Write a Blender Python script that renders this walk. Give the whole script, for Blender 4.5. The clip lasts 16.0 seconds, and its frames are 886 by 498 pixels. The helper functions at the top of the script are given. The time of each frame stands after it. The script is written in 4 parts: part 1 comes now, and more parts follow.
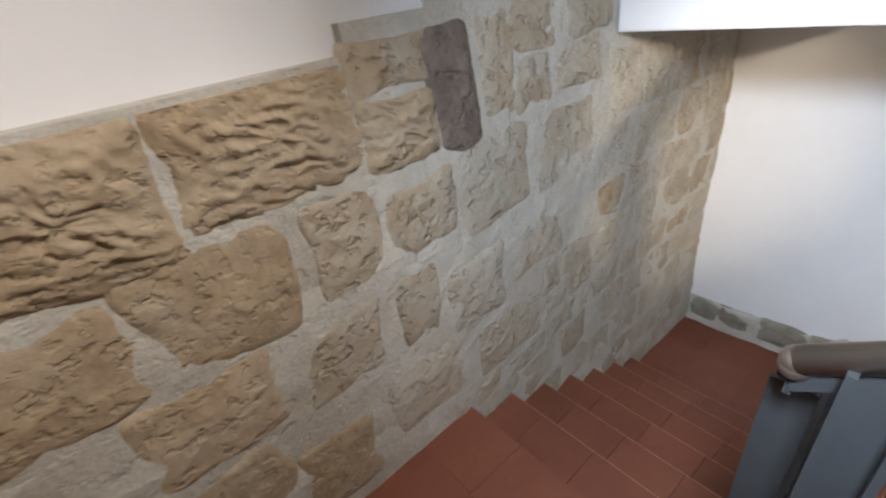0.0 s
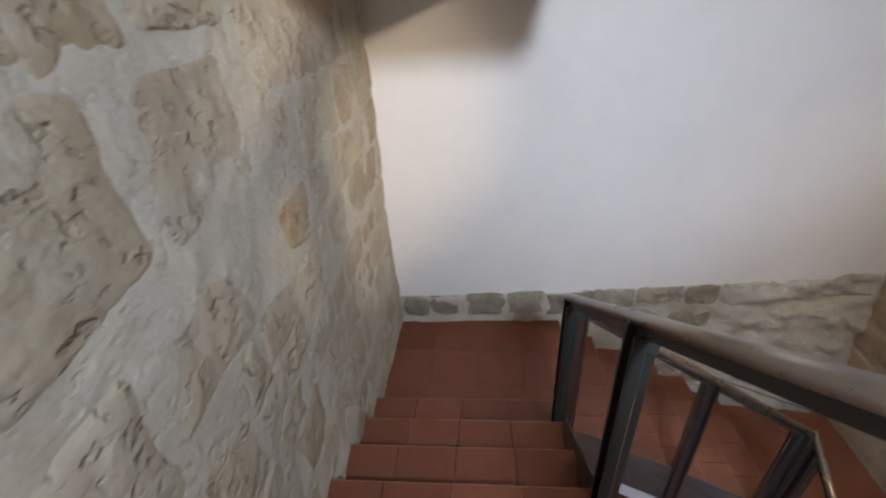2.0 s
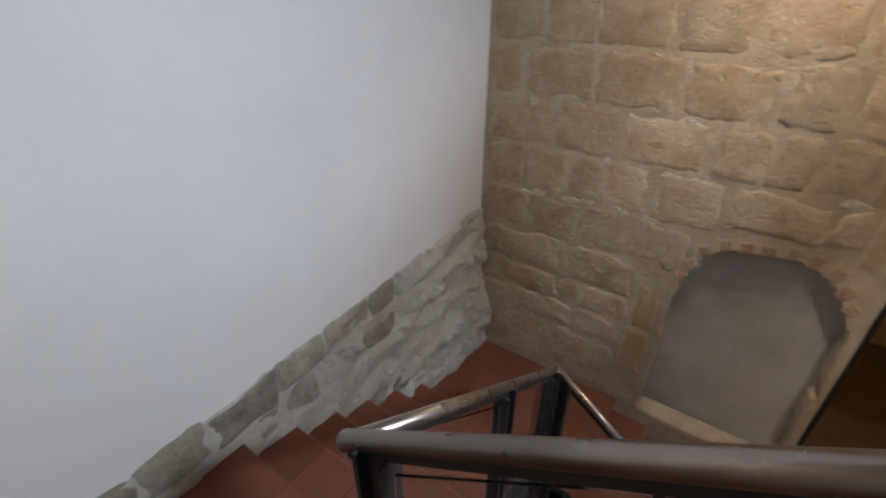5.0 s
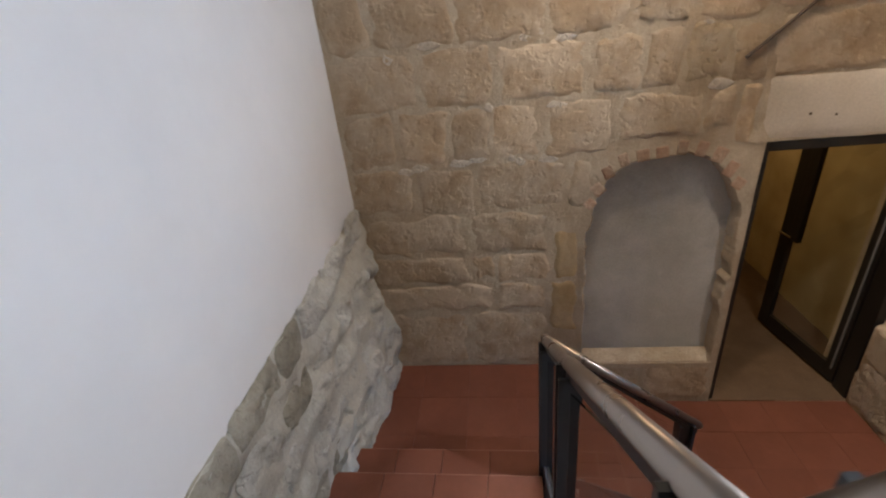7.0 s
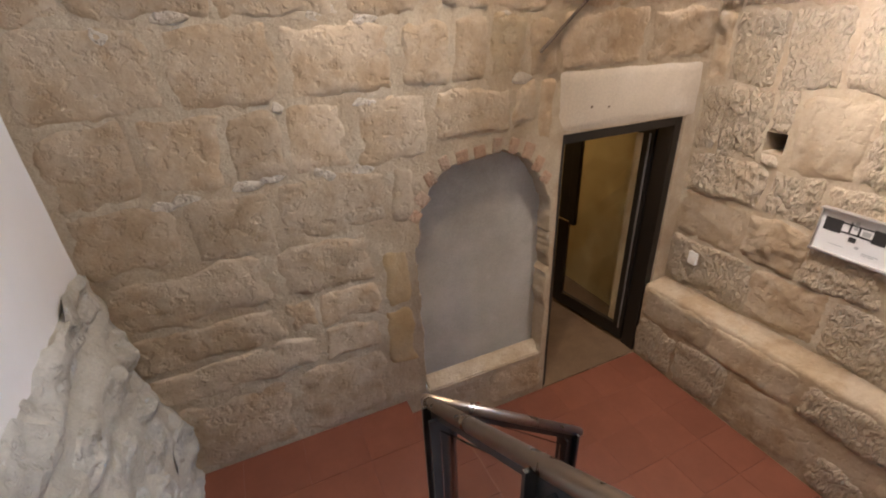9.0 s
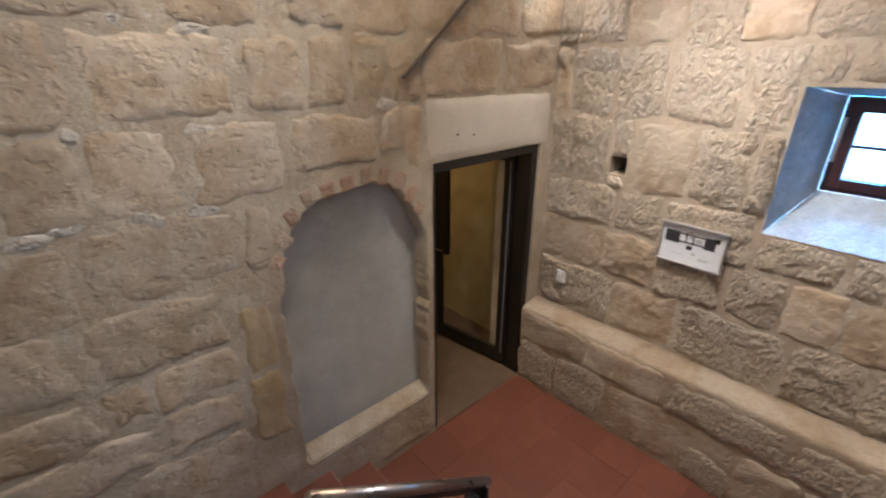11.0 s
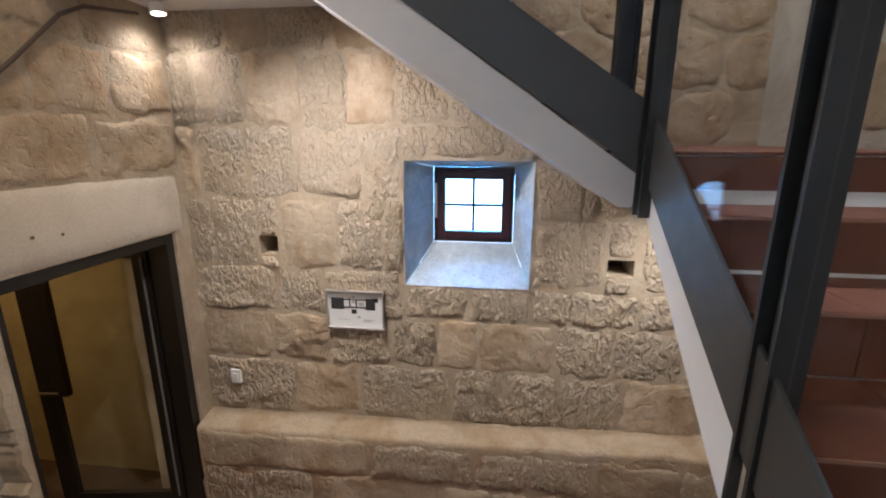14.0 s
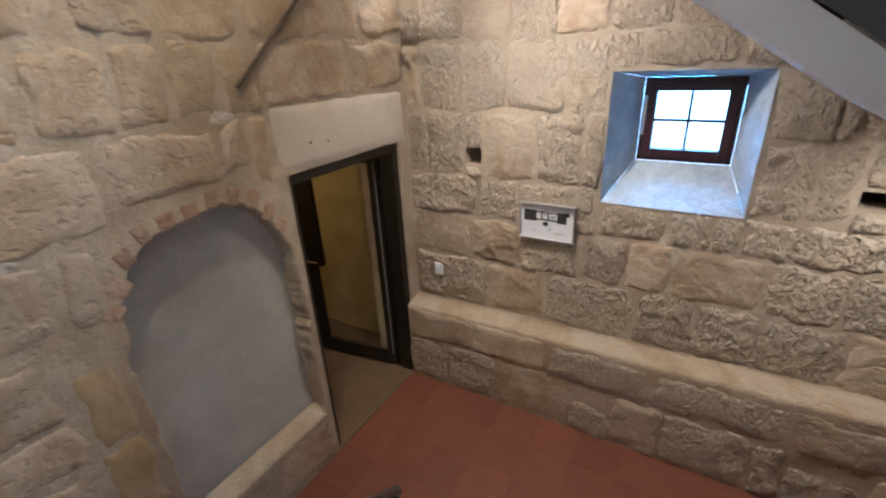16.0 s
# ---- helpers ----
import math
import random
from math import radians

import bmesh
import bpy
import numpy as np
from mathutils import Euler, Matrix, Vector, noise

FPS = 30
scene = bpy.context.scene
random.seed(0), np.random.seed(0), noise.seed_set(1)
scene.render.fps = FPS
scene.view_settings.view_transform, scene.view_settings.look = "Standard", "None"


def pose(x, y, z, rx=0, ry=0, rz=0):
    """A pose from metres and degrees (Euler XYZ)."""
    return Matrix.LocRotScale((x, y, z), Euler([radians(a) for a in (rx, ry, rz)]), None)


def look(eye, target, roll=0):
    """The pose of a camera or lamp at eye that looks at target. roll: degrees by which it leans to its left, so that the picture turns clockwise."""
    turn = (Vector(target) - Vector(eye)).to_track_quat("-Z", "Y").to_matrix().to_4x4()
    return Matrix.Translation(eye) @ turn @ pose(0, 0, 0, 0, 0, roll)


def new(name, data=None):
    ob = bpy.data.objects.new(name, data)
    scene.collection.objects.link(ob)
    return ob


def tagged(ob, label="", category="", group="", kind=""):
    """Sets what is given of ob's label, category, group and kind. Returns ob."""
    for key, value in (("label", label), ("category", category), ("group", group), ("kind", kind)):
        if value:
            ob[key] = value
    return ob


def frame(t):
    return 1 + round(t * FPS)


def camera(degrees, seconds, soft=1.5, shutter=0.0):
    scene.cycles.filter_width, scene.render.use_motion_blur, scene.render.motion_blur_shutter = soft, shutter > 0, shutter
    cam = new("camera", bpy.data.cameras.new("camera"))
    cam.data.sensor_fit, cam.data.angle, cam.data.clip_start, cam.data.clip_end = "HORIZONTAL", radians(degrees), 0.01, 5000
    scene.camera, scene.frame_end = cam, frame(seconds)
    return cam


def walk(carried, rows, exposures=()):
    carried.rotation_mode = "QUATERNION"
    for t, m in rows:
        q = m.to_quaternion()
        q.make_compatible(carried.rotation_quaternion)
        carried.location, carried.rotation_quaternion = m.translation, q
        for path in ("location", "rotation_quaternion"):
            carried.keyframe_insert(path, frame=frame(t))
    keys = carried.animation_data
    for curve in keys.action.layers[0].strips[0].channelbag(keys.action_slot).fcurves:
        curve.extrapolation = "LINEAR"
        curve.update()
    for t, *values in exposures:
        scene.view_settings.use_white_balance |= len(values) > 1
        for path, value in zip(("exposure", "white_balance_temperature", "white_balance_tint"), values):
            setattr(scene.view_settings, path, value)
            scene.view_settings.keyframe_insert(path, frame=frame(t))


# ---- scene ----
cam = camera(89.9, 16.0, soft=2.0, shutter=0.35)
METRES, EYE, TILT, LEAN, TURN = 5.0, 4.5, 0.0, 0.0, -36.3
ROWS = [
    (0.0, 0.0, 0.0, 0.0, -4.39, -30.72, 7.42),
    (0.5, 0.0099, 0.0247, -0.0173, -14.31, -29.86, 7.24),
    (1.0, 0.0205, 0.0655, -0.0349, -23.65, -29.57, 8.74),
    (1.5, 0.0271, 0.1202, -0.0644, -36.79, -30.86, 6.94),
    (2.0, 0.0482, 0.1684, -0.0773, -49.74, -32.12, 3.43),
    (2.5, 0.0906, 0.2012, -0.0786, -60.75, -32.3, 6.07),
    (3.0, 0.1234, 0.2228, -0.0914, -67.26, -32.8, 4.77),
    (3.5, 0.1469, 0.2549, -0.1114, -69.63, -31.77, 5.74),
    (4.0, 0.1868, 0.277, -0.1414, -74.35, -31.49, 4.97),
    (4.5, 0.2212, 0.2958, -0.1694, -89.39, -30.9, 2.29),
    (5.0, 0.2585, 0.3176, -0.1919, -108.51, -30.36, -0.32),
    (7.5, 0.4376, 0.3601, -0.3154, -148.03, -27.21, 5.35),
    (8.0, 0.4694, 0.3374, -0.3197, -160.86, -28.2, 3.0),
    (10.5, 0.536, 0.2657, -0.3498, -175.6, -24.08, 2.08),
    (11.0, 0.5241, 0.2492, -0.3487, -185.83, -23.3, 0.06),
    (11.5, 0.5091, 0.2355, -0.3499, -194.26, -22.34, -1.15),
    (12.0, 0.4937, 0.233, -0.3487, -207.29, -21.2, -1.49),
    (12.5, 0.4843, 0.23, -0.3495, -218.8, -17.59, -0.39),
    (13.0, 0.4766, 0.2247, -0.3514, -224.11, -16.39, -0.66),
    (13.5, 0.4743, 0.2246, -0.3498, -226.4, -14.71, -0.45),
    (14.0, 0.477, 0.2264, -0.3498, -226.53, -13.92, -0.1),
    (14.5, 0.4744, 0.2245, -0.3529, -226.08, -18.11, 0.26),
    (15.0, 0.4718, 0.2227, -0.3559, -223.74, -22.91, 1.37),
    (15.5, 0.4867, 0.2279, -0.3521, -212.51, -24.28, 2.02),
    (16.0, 0.5129, 0.2427, -0.3457, -203.52, -23.94, 2.59),
]
walk(cam, [(t, pose(0, 0, EYE, TILT, LEAN, TURN) @ pose(METRES * x, METRES * y, METRES * z, 90 + pitch, roll, yaw)) for t, x, y, z, yaw, pitch, roll in ROWS],
     exposures=[(0.0, -0.1, 6250, 10), (1.0, -0.25, 6400, 10), (2.0, -0.32, 6600, 12), (3.5, -0.4, 6500, 12), (5.0, -0.45, 6420, 11), (7.5, 0.05, 6600, 14), (8.0, 0.25, 6850, 17), (10.5, 0.38, 5900, 10), (11.5, -0.05, 5950, 10), (13.5, 0.06, 6000, 10), (16.0, 0.0, 5950, 10)])

# ---- light ----
world = bpy.data.worlds.new("world")
scene.world = world
world.use_nodes = True
wn = world.node_tree
sky = wn.nodes.new("ShaderNodeTexSky")
sky.sky_type = 'NISHITA'
sky.sun_disc = False
sky.sun_elevation, sky.sun_rotation = radians(35), radians(200)
wn.links.new(sky.outputs[0], wn.nodes["Background"].inputs[0])
wn.nodes["Background"].inputs[1].default_value = 0.12


def area_light(name, m, sx, sy, power, color):
    d = bpy.data.lights.new(name, 'AREA')
    d.shape, d.size, d.size_y, d.energy, d.color = 'RECTANGLE', sx, sy, power, color
    o = new(name, d)
    o.matrix_world = m
    return o


def spot_light(name, eye, target, power, color, cone, blend=0.95, radius=0.045):
    d = bpy.data.lights.new(name, 'SPOT')
    d.energy, d.color, d.spot_size, d.spot_blend, d.shadow_soft_size = power, color, radians(cone), blend, radius
    o = new(name, d)
    o.matrix_world = look(eye, target)
    return o


WARM = (1.0, 0.78, 0.52)
NEUTRAL = (1.0, 0.915, 0.84)
COOL = (0.77, 0.87, 1.0)
# daylight in the small window, and a cool light in an added, unseen upper opening
area_light("window_daylight", look((-0.95, -0.67, 2.76), (-0.25, -0.67, 1.95)), 0.8, 0.3, 170, (0.06, 0.40, 1.0))
upper = area_light("upper_window_daylight", look((-0.20, -0.15, 5.09), (3.7, -0.4, 2.6)), 0.3, 0.3, 59, COOL)
upper.data.spread = radians(108)
# the downlights that wash the stone, and unseen ones added to brighten it
DOWNLIGHTS_AND_FILLS = [
    ((0.06, -2.44, 3.42), (0.08, -2.25, 1.2), 19, NEUTRAL, 160),
    # added second lamp of the corner landing, to brighten lower wall D
    ((0.70, -1.62, 3.47), (-0.10, -0.9, 0.6), 165, NEUTRAL, 140),
    ((0.32, 0.50, 2.44), (0.0, 0.36, 0.6), 44, NEUTRAL, 150),
    # added, unseen spot for the warm pool where walls A and B meet
    ((0.02, -1.45, 4.78), (3.10, 1.22, 3.35), 500, (1.0, 0.82, 0.60), 33),
    ((1.95, -1.85, 4.60), (1.75, -2.5, 1.0), 140, WARM, 130),
    # added, unseen ceiling lamp to brighten the bay and wall A
    ((0.55, -0.35, 6.12), (-0.32, 0.95, 3.5), 270, NEUTRAL, 64),
]
for eye, target, power, color, cone in DOWNLIGHTS_AND_FILLS:
    spot_light("downlight_beam", eye, target, power, color, cone)
# warm lamp of the room behind the door
d = bpy.data.lights.new("back_room_lamp", 'POINT')
d.energy, d.color, d.shadow_soft_size = 17, (1.0, 0.70, 0.36), 0.1
new("back_room_lamp", d).location = (0.9, -4.3, 2.3)


# ---- materials ----
def mat_nodes(name):
    m = bpy.data.materials.new(name)
    m.use_nodes = True
    nt = m.node_tree
    return m, nt, nt.nodes["Principled BSDF"]


def plain(name, color, rough=0.5, metal=0.0, grain=0.0, scale=60.0):
    m, nt, b = mat_nodes(name)
    b.inputs["Base Color"].default_value = (*color, 1)
    b.inputs["Roughness"].default_value = rough
    b.inputs["Metallic"].default_value = metal
    if grain:
        geo = nt.nodes.new("ShaderNodeNewGeometry")
        n = nt.nodes.new("ShaderNodeTexNoise")
        n.inputs["Scale"].default_value = scale
        n.inputs["Detail"].default_value = 5
        nt.links.new(geo.outputs["Position"], n.inputs["Vector"])
        ramp = nt.nodes.new("ShaderNodeMapRange")
        ramp.inputs["To Min"].default_value = 1 - grain
        ramp.inputs["To Max"].default_value = 1 + grain
        nt.links.new(n.outputs["Fac"], ramp.inputs["Value"])
        mul = nt.nodes.new("ShaderNodeVectorMath")
        mul.operation = 'SCALE'
        mul.inputs[0].default_value = color
        nt.links.new(ramp.outputs[0], mul.inputs["Scale"])
        nt.links.new(mul.outputs[0], b.inputs["Base Color"])
        r2 = nt.nodes.new("ShaderNodeMapRange")
        r2.inputs["To Min"].default_value = max(0.02, rough - 0.12)
        r2.inputs["To Max"].default_value = min(1, rough + 0.12)
        nt.links.new(n.outputs["Fac"], r2.inputs["Value"])
        nt.links.new(r2.outputs[0], b.inputs["Roughness"])
    return m


def masonry(name, dark, light, stain, rough=0.9, bump=0.5, coarse=9.0, fine=70.0, pits=0.5, vary=0.3, mix=0.5, grain=0.10, stretch=None, wash=None, amount=0.0):
    """Stone, mortar or plaster: two tones by a broad noise, a stain, fine grain, pits, and a tone of its own for each piece."""
    m, nt, b = mat_nodes(name)
    N, L = nt.nodes.new, nt.links.new
    geo, info = N("ShaderNodeNewGeometry"), N("ShaderNodeObjectInfo")
    off = N("ShaderNodeVectorMath")
    off.operation = 'MULTIPLY_ADD'
    off.inputs[1].default_value = (1, 1, 1)
    comb = N("ShaderNodeCombineXYZ")
    mulr = N("ShaderNodeMath")
    mulr.operation = 'MULTIPLY'
    mulr.inputs[1].default_value = 17.0 if vary else 0.0
    L(info.outputs["Random"], mulr.inputs[0])
    for k in range(3):
        L(mulr.outputs[0], comb.inputs[k])
    L(geo.outputs["Position"], off.inputs[0])
    L(comb.outputs[0], off.inputs[2])

    def tex(scale, detail, rough_=0.6):
        n = N("ShaderNodeTexNoise")
        n.inputs["Scale"].default_value, n.inputs["Detail"].default_value, n.inputs["Roughness"].default_value = scale, detail, rough_
        L(off.outputs[0], n.inputs["Vector"])
        return n
    big, mid, small = tex(coarse * 0.35, 4), tex(coarse, 6), tex(fine, 5, 0.7)

    def rng_(src, a, c, lo, hi):
        r = N("ShaderNodeMapRange")
        for k, v in zip(("From Min", "From Max", "To Min", "To Max"), (a, c, lo, hi)):
            r.inputs[k].default_value = v
        L(src, r.inputs["Value"])
        return r.outputs[0]

    def blend(fac, a, c, mode='MIX'):
        x = N("ShaderNodeMix")
        x.data_type, x.blend_type = 'RGBA', mode
        if isinstance(fac, float):
            x.inputs[0].default_value = fac
        else:
            L(fac, x.inputs[0])
        for k, v in ((6, a), (7, c)):
            if isinstance(v, tuple):
                x.inputs[k].default_value = (*v, 1)
            else:
                L(v, x.inputs[k])
        return x.outputs[2]
    col = blend(rng_(mid.outputs["Fac"], 0.32, 0.68, 0, 1), dark, light)
    col = blend(rng_(big.outputs["Fac"], 0.47, 0.60, 0, mix), col, stain)
    if wash:
        # lime smeared across stones and joints alike
        lime = N("ShaderNodeTexNoise")
        lime.inputs["Scale"].default_value, lime.inputs["Detail"].default_value, lime.inputs["Roughness"].default_value = 3.2, 8.0, 0.68
        L(geo.outputs["Position"], lime.inputs["Vector"])
        col = blend(rng_(lime.outputs["Fac"], 0.46, 0.62, 0, amount), col, wash)
    tone = N("ShaderNodeVectorMath")
    tone.operation = 'SCALE'
    L(col, tone.inputs[0])
    addm = N("ShaderNodeMath")
    addm.operation = 'MULTIPLY'
    L(rng_(info.outputs["Random"], 0, 1, 1 - vary, 1 + vary), addm.inputs[0])
    L(rng_(small.outputs["Fac"], 0.3, 0.7, 1 - grain, 1 + grain), addm.inputs[1])
    L(addm.outputs[0], tone.inputs["Scale"])
    L(tone.outputs[0], b.inputs["Base Color"])
    b.inputs["Roughness"].default_value = rough
    b.inputs["Specular IOR Level"].default_value = 0.25
    chip = tex(coarse * 2.6, 3)
    ridge = None
    if stretch:
        ridge = N("ShaderNodeTexNoise")
        ridge.inputs["Scale"].default_value, ridge.inputs["Detail"].default_value, ridge.inputs["Distortion"].default_value = 1.0, 3.0, 0.6
        mp = N("ShaderNodeMapping")
        mp.inputs["Rotation"].default_value = (0.5, 0.4, 0.3)
        mp.inputs["Scale"].default_value = stretch
        L(off.outputs[0], mp.inputs["Vector"])
        L(mp.outputs[0], ridge.inputs["Vector"])
    pit = rng_(ridge.outputs["Fac"], 0.36, 0.60, -pits, 0.0) if ridge else rng_(chip.outputs["Fac"], 0.34, 0.47, -pits, 0.0)
    h = N("ShaderNodeMath")
    h.operation = 'ADD'
    L(mid.outputs["Fac"], h.inputs[0])
    L(pit, h.inputs[1])
    h2 = N("ShaderNodeMath")
    h2.operation = 'MULTIPLY_ADD'
    h2.inputs[1].default_value = 0.32
    L(small.outputs["Fac"], h2.inputs[0])
    L(h.outputs[0], h2.inputs[2])
    bm_ = N("ShaderNodeBump")
    bm_.inputs["Strength"].default_value = bump
    bm_.inputs["Distance"].default_value = 0.02
    L(h2.outputs[0], bm_.inputs["Height"])
    L(bm_.outputs[0], b.inputs["Normal"])
    return m


M_ASHLAR = masonry("sandstone_ashlar", (0.315, 0.225, 0.142), (0.43, 0.325, 0.215), (0.47, 0.38, 0.28), bump=0.65, coarse=7.5, fine=38, pits=0.35, vary=0.12, mix=0.7, grain=0.09, wash=(0.47, 0.38, 0.28), amount=0.8)
M_TOOLED = masonry("tooled_sandstone", (0.44, 0.345, 0.24), (0.54, 0.44, 0.32), (0.52, 0.435, 0.33), bump=0.9, coarse=12, fine=45, pits=1.25, vary=0.10, mix=0.6, grain=0.10, stretch=(42, 42, 24), wash=(0.50, 0.42, 0.325), amount=0.7)
M_RUBBLE = masonry("rubble_sandstone", (0.31, 0.23, 0.145), (0.43, 0.335, 0.22), (0.40, 0.325, 0.23), bump=0.55, coarse=10, fine=45, pits=0.6, vary=0.08, mix=0.7, grain=0.08, wash=(0.44, 0.405, 0.335), amount=0.25)
M_SMEAR = masonry("mortar_smeared_stone", (0.36, 0.30, 0.222), (0.45, 0.39, 0.30), (0.46, 0.42, 0.345), bump=0.95, coarse=7, fine=40, pits=0.55, vary=0.06, mix=0.9, grain=0.06, wash=(0.44, 0.405, 0.335), amount=0.9)
M_PALERUBBLE = masonry("smeared_rubble_sandstone", (0.31, 0.24, 0.158), (0.405, 0.325, 0.225), (0.42, 0.365, 0.285), bump=0.95, coarse=8, fine=45, pits=0.55, vary=0.09, mix=0.9, grain=0.06, wash=(0.44, 0.405, 0.335), amount=0.6)
M_FOOT = masonry("limewashed_rubble", (0.36, 0.335, 0.285), (0.47, 0.45, 0.40), (0.50, 0.485, 0.44), bump=0.8, coarse=10, fine=45, pits=0.4, vary=0.08, mix=0.8, wash=(0.52, 0.51, 0.47), amount=0.7)
M_FOOTDARK = masonry("brown_grey_field_stone", (0.23, 0.205, 0.16), (0.35, 0.32, 0.26), (0.40, 0.375, 0.315), bump=0.8, coarse=11, pits=0.4, vary=0.2)
M_DARKSTONE = masonry("dark_basalt_stone", (0.13, 0.10, 0.08), (0.25, 0.20, 0.16), (0.16, 0.13, 0.11), bump=0.8, coarse=12, pits=0.5, vary=0.05)
M_MORTAR = masonry("lime_mortar", (0.425, 0.345, 0.25), (0.50, 0.42, 0.315), (0.36, 0.28, 0.195), bump=0.7, coarse=8, pits=0.2, vary=0.0, wash=(0.37, 0.285, 0.195), amount=0.75)
M_GREYMORTAR = masonry("grey_lime_mortar", (0.45, 0.425, 0.365), (0.53, 0.51, 0.45), (0.44, 0.395, 0.325), bump=0.7, coarse=8, pits=0.25, vary=0.0)
M_OCHRESTONE = masonry("ochre_sandstone", (0.36, 0.25, 0.125), (0.44, 0.32, 0.175), (0.42, 0.33, 0.22), bump=0.5, coarse=7, pits=0.2, vary=0.06)
M_LIME = masonry("pale_lime_crumbs", (0.47, 0.41, 0.335), (0.56, 0.50, 0.42), (0.45, 0.37, 0.28), bump=0.9, coarse=14, pits=0.5, vary=0.05)
M_LINTEL = masonry("dressed_lintel_stone", (0.52, 0.45, 0.36), (0.60, 0.53, 0.44), (0.50, 0.43, 0.34), bump=0.12, coarse=5, pits=0.05, vary=0.0)
M_PLASTER = masonry("white_plaster", (0.74, 0.73, 0.73), (0.79, 0.78, 0.775), (0.75, 0.74, 0.735), rough=0.8, bump=0.03, coarse=2.5, fine=14, pits=0.02, vary=0.0, mix=0.3, grain=0.008)
M_NICHE = masonry("grey_cement_render", (0.41, 0.395, 0.36), (0.50, 0.485, 0.445), (0.35, 0.33, 0.295), bump=0.08, coarse=3.5, pits=0.05, vary=0.0, mix=0.8)
M_BRICK = masonry("old_red_brick", (0.38, 0.235, 0.16), (0.45, 0.31, 0.22), (0.45, 0.37, 0.28), bump=0.8, coarse=14, pits=0.4, vary=0.18)
M_TILE = masonry("terracotta_tile", (0.160, 0.056, 0.034), (0.19, 0.069, 0.042), (0.14, 0.049, 0.030), rough=0.45, bump=0.04, coarse=4, fine=30, pits=0.05, vary=0.03, mix=0.5, grain=0.05)
M_GROUT = plain("tile_grout", (0.15, 0.06, 0.038), 0.9, grain=0.1)
M_STEPGROUT = plain("red_step_grout", (0.24, 0.14, 0.10), 0.9, grain=0.1)
M_PALEGROUT = plain("pale_step_grout", (0.42, 0.34, 0.27), 0.9, grain=0.1)
# pale colour that paints the highlight along the tread edges
M_EDGEGLINT = plain("tile_edge_glint", (0.33, 0.17, 0.12), 0.4, grain=0.12)
M_STEEL = plain("dark_grey_painted_steel", (0.042, 0.045, 0.048), 0.42, 0.3, grain=0.12, scale=30)
# the stringers' steel, its colour lightened for the lamplight falling on them
M_PLATE_LIT = plain("lamplit_painted_steel_plate", (0.075, 0.077, 0.079), 0.5, 0.2, grain=0.08, scale=14)
M_RAIL = plain("bronze_brown_handrail", (0.33, 0.275, 0.235), 0.30, 0.9, grain=0.03, scale=12)
M_CONDUIT = plain("brown_painted_conduit", (0.075, 0.052, 0.036), 0.6, grain=0.1)
M_CHROME = plain("bright_steel", (0.75, 0.74, 0.72), 0.18, 1.0)
M_DOOR = plain("dark_brown_door_frame", (0.013, 0.010, 0.008), 0.4, grain=0.15)
M_WINFRAME = plain("dark_red_brown_window_frame", (0.045, 0.016, 0.018), 0.4, grain=0.15)
M_ALU = plain("brushed_aluminium_frame", (0.62, 0.60, 0.57), 0.35, 0.8, grain=0.08)
M_STRIP = plain("grey_metal_strip", (0.16, 0.15, 0.14), 0.5, grain=0.1)
M_PAPER = plain("white_card", (0.74, 0.73, 0.72), 0.6, grain=0.03)
M_INK = plain("black_print", (0.03, 0.028, 0.028), 0.6)
M_GREYINK = plain("grey_print", (0.42, 0.42, 0.42), 0.6)
M_WHITEPL = plain("white_plastic", (0.80, 0.79, 0.76), 0.35)
# stone darkened to carry the shade inside small holes
M_HOLESHADE = masonry("hole_shade_stone", (0.09, 0.06, 0.04), (0.14, 0.10, 0.07), (0.08, 0.06, 0.04), bump=0.6, vary=0.0)
M_OCHRE = masonry("ochre_wall", (0.42, 0.33, 0.165), (0.52, 0.42, 0.225), (0.38, 0.28, 0.13), bump=0.25, coarse=3, pits=0.1, vary=0.0)
M_BROWNFLOOR = masonry("brown_stone_floor", (0.12, 0.078, 0.047), (0.16, 0.105, 0.065), (0.11, 0.07, 0.044), rough=0.6, bump=0.1, coarse=5, pits=0.05, vary=0.0)
M_REVEAL = masonry("whitewashed_reveal", (0.44, 0.48, 0.50), (0.56, 0.60, 0.62), (0.36, 0.39, 0.41), bump=0.9, coarse=14, pits=0.4, vary=0.0)
M_GLASS, gnt, gb = mat_nodes("clear_glass")
gb.inputs["Base Color"].default_value = (0.93, 0.95, 0.94, 1)
gb.inputs["Roughness"].default_value = 0.02
gb.inputs["Transmission Weight"].default_value = 1.0
gb.inputs["IOR"].default_value = 1.15


def glow(name, color, strength):
    m, nt, b = mat_nodes(name)
    b.inputs["Base Color"].default_value = (*color, 1)
    b.inputs["Emission Color"].default_value = (*color, 1)
    b.inputs["Emission Strength"].default_value = strength
    return m


M_LENS = glow("lit_lamp_lens", (1.0, 0.92, 0.8), 12)
M_SKYCARD = glow("bright_overcast_sky", (0.86, 0.95, 1.0), 1.9)


# ---- building helpers ----
def part(name, bm, material, parent=None, label="", smooth=False):
    me = bpy.data.meshes.new(name)
    if smooth:
        for f in bm.faces:
            f.smooth = True
    bm.to_mesh(me)
    bm.free()
    me.materials.append(material)
    o = new(name, me)
    if parent is not None:
        o.parent = parent
    if label:
        tagged(o, label)
    return o


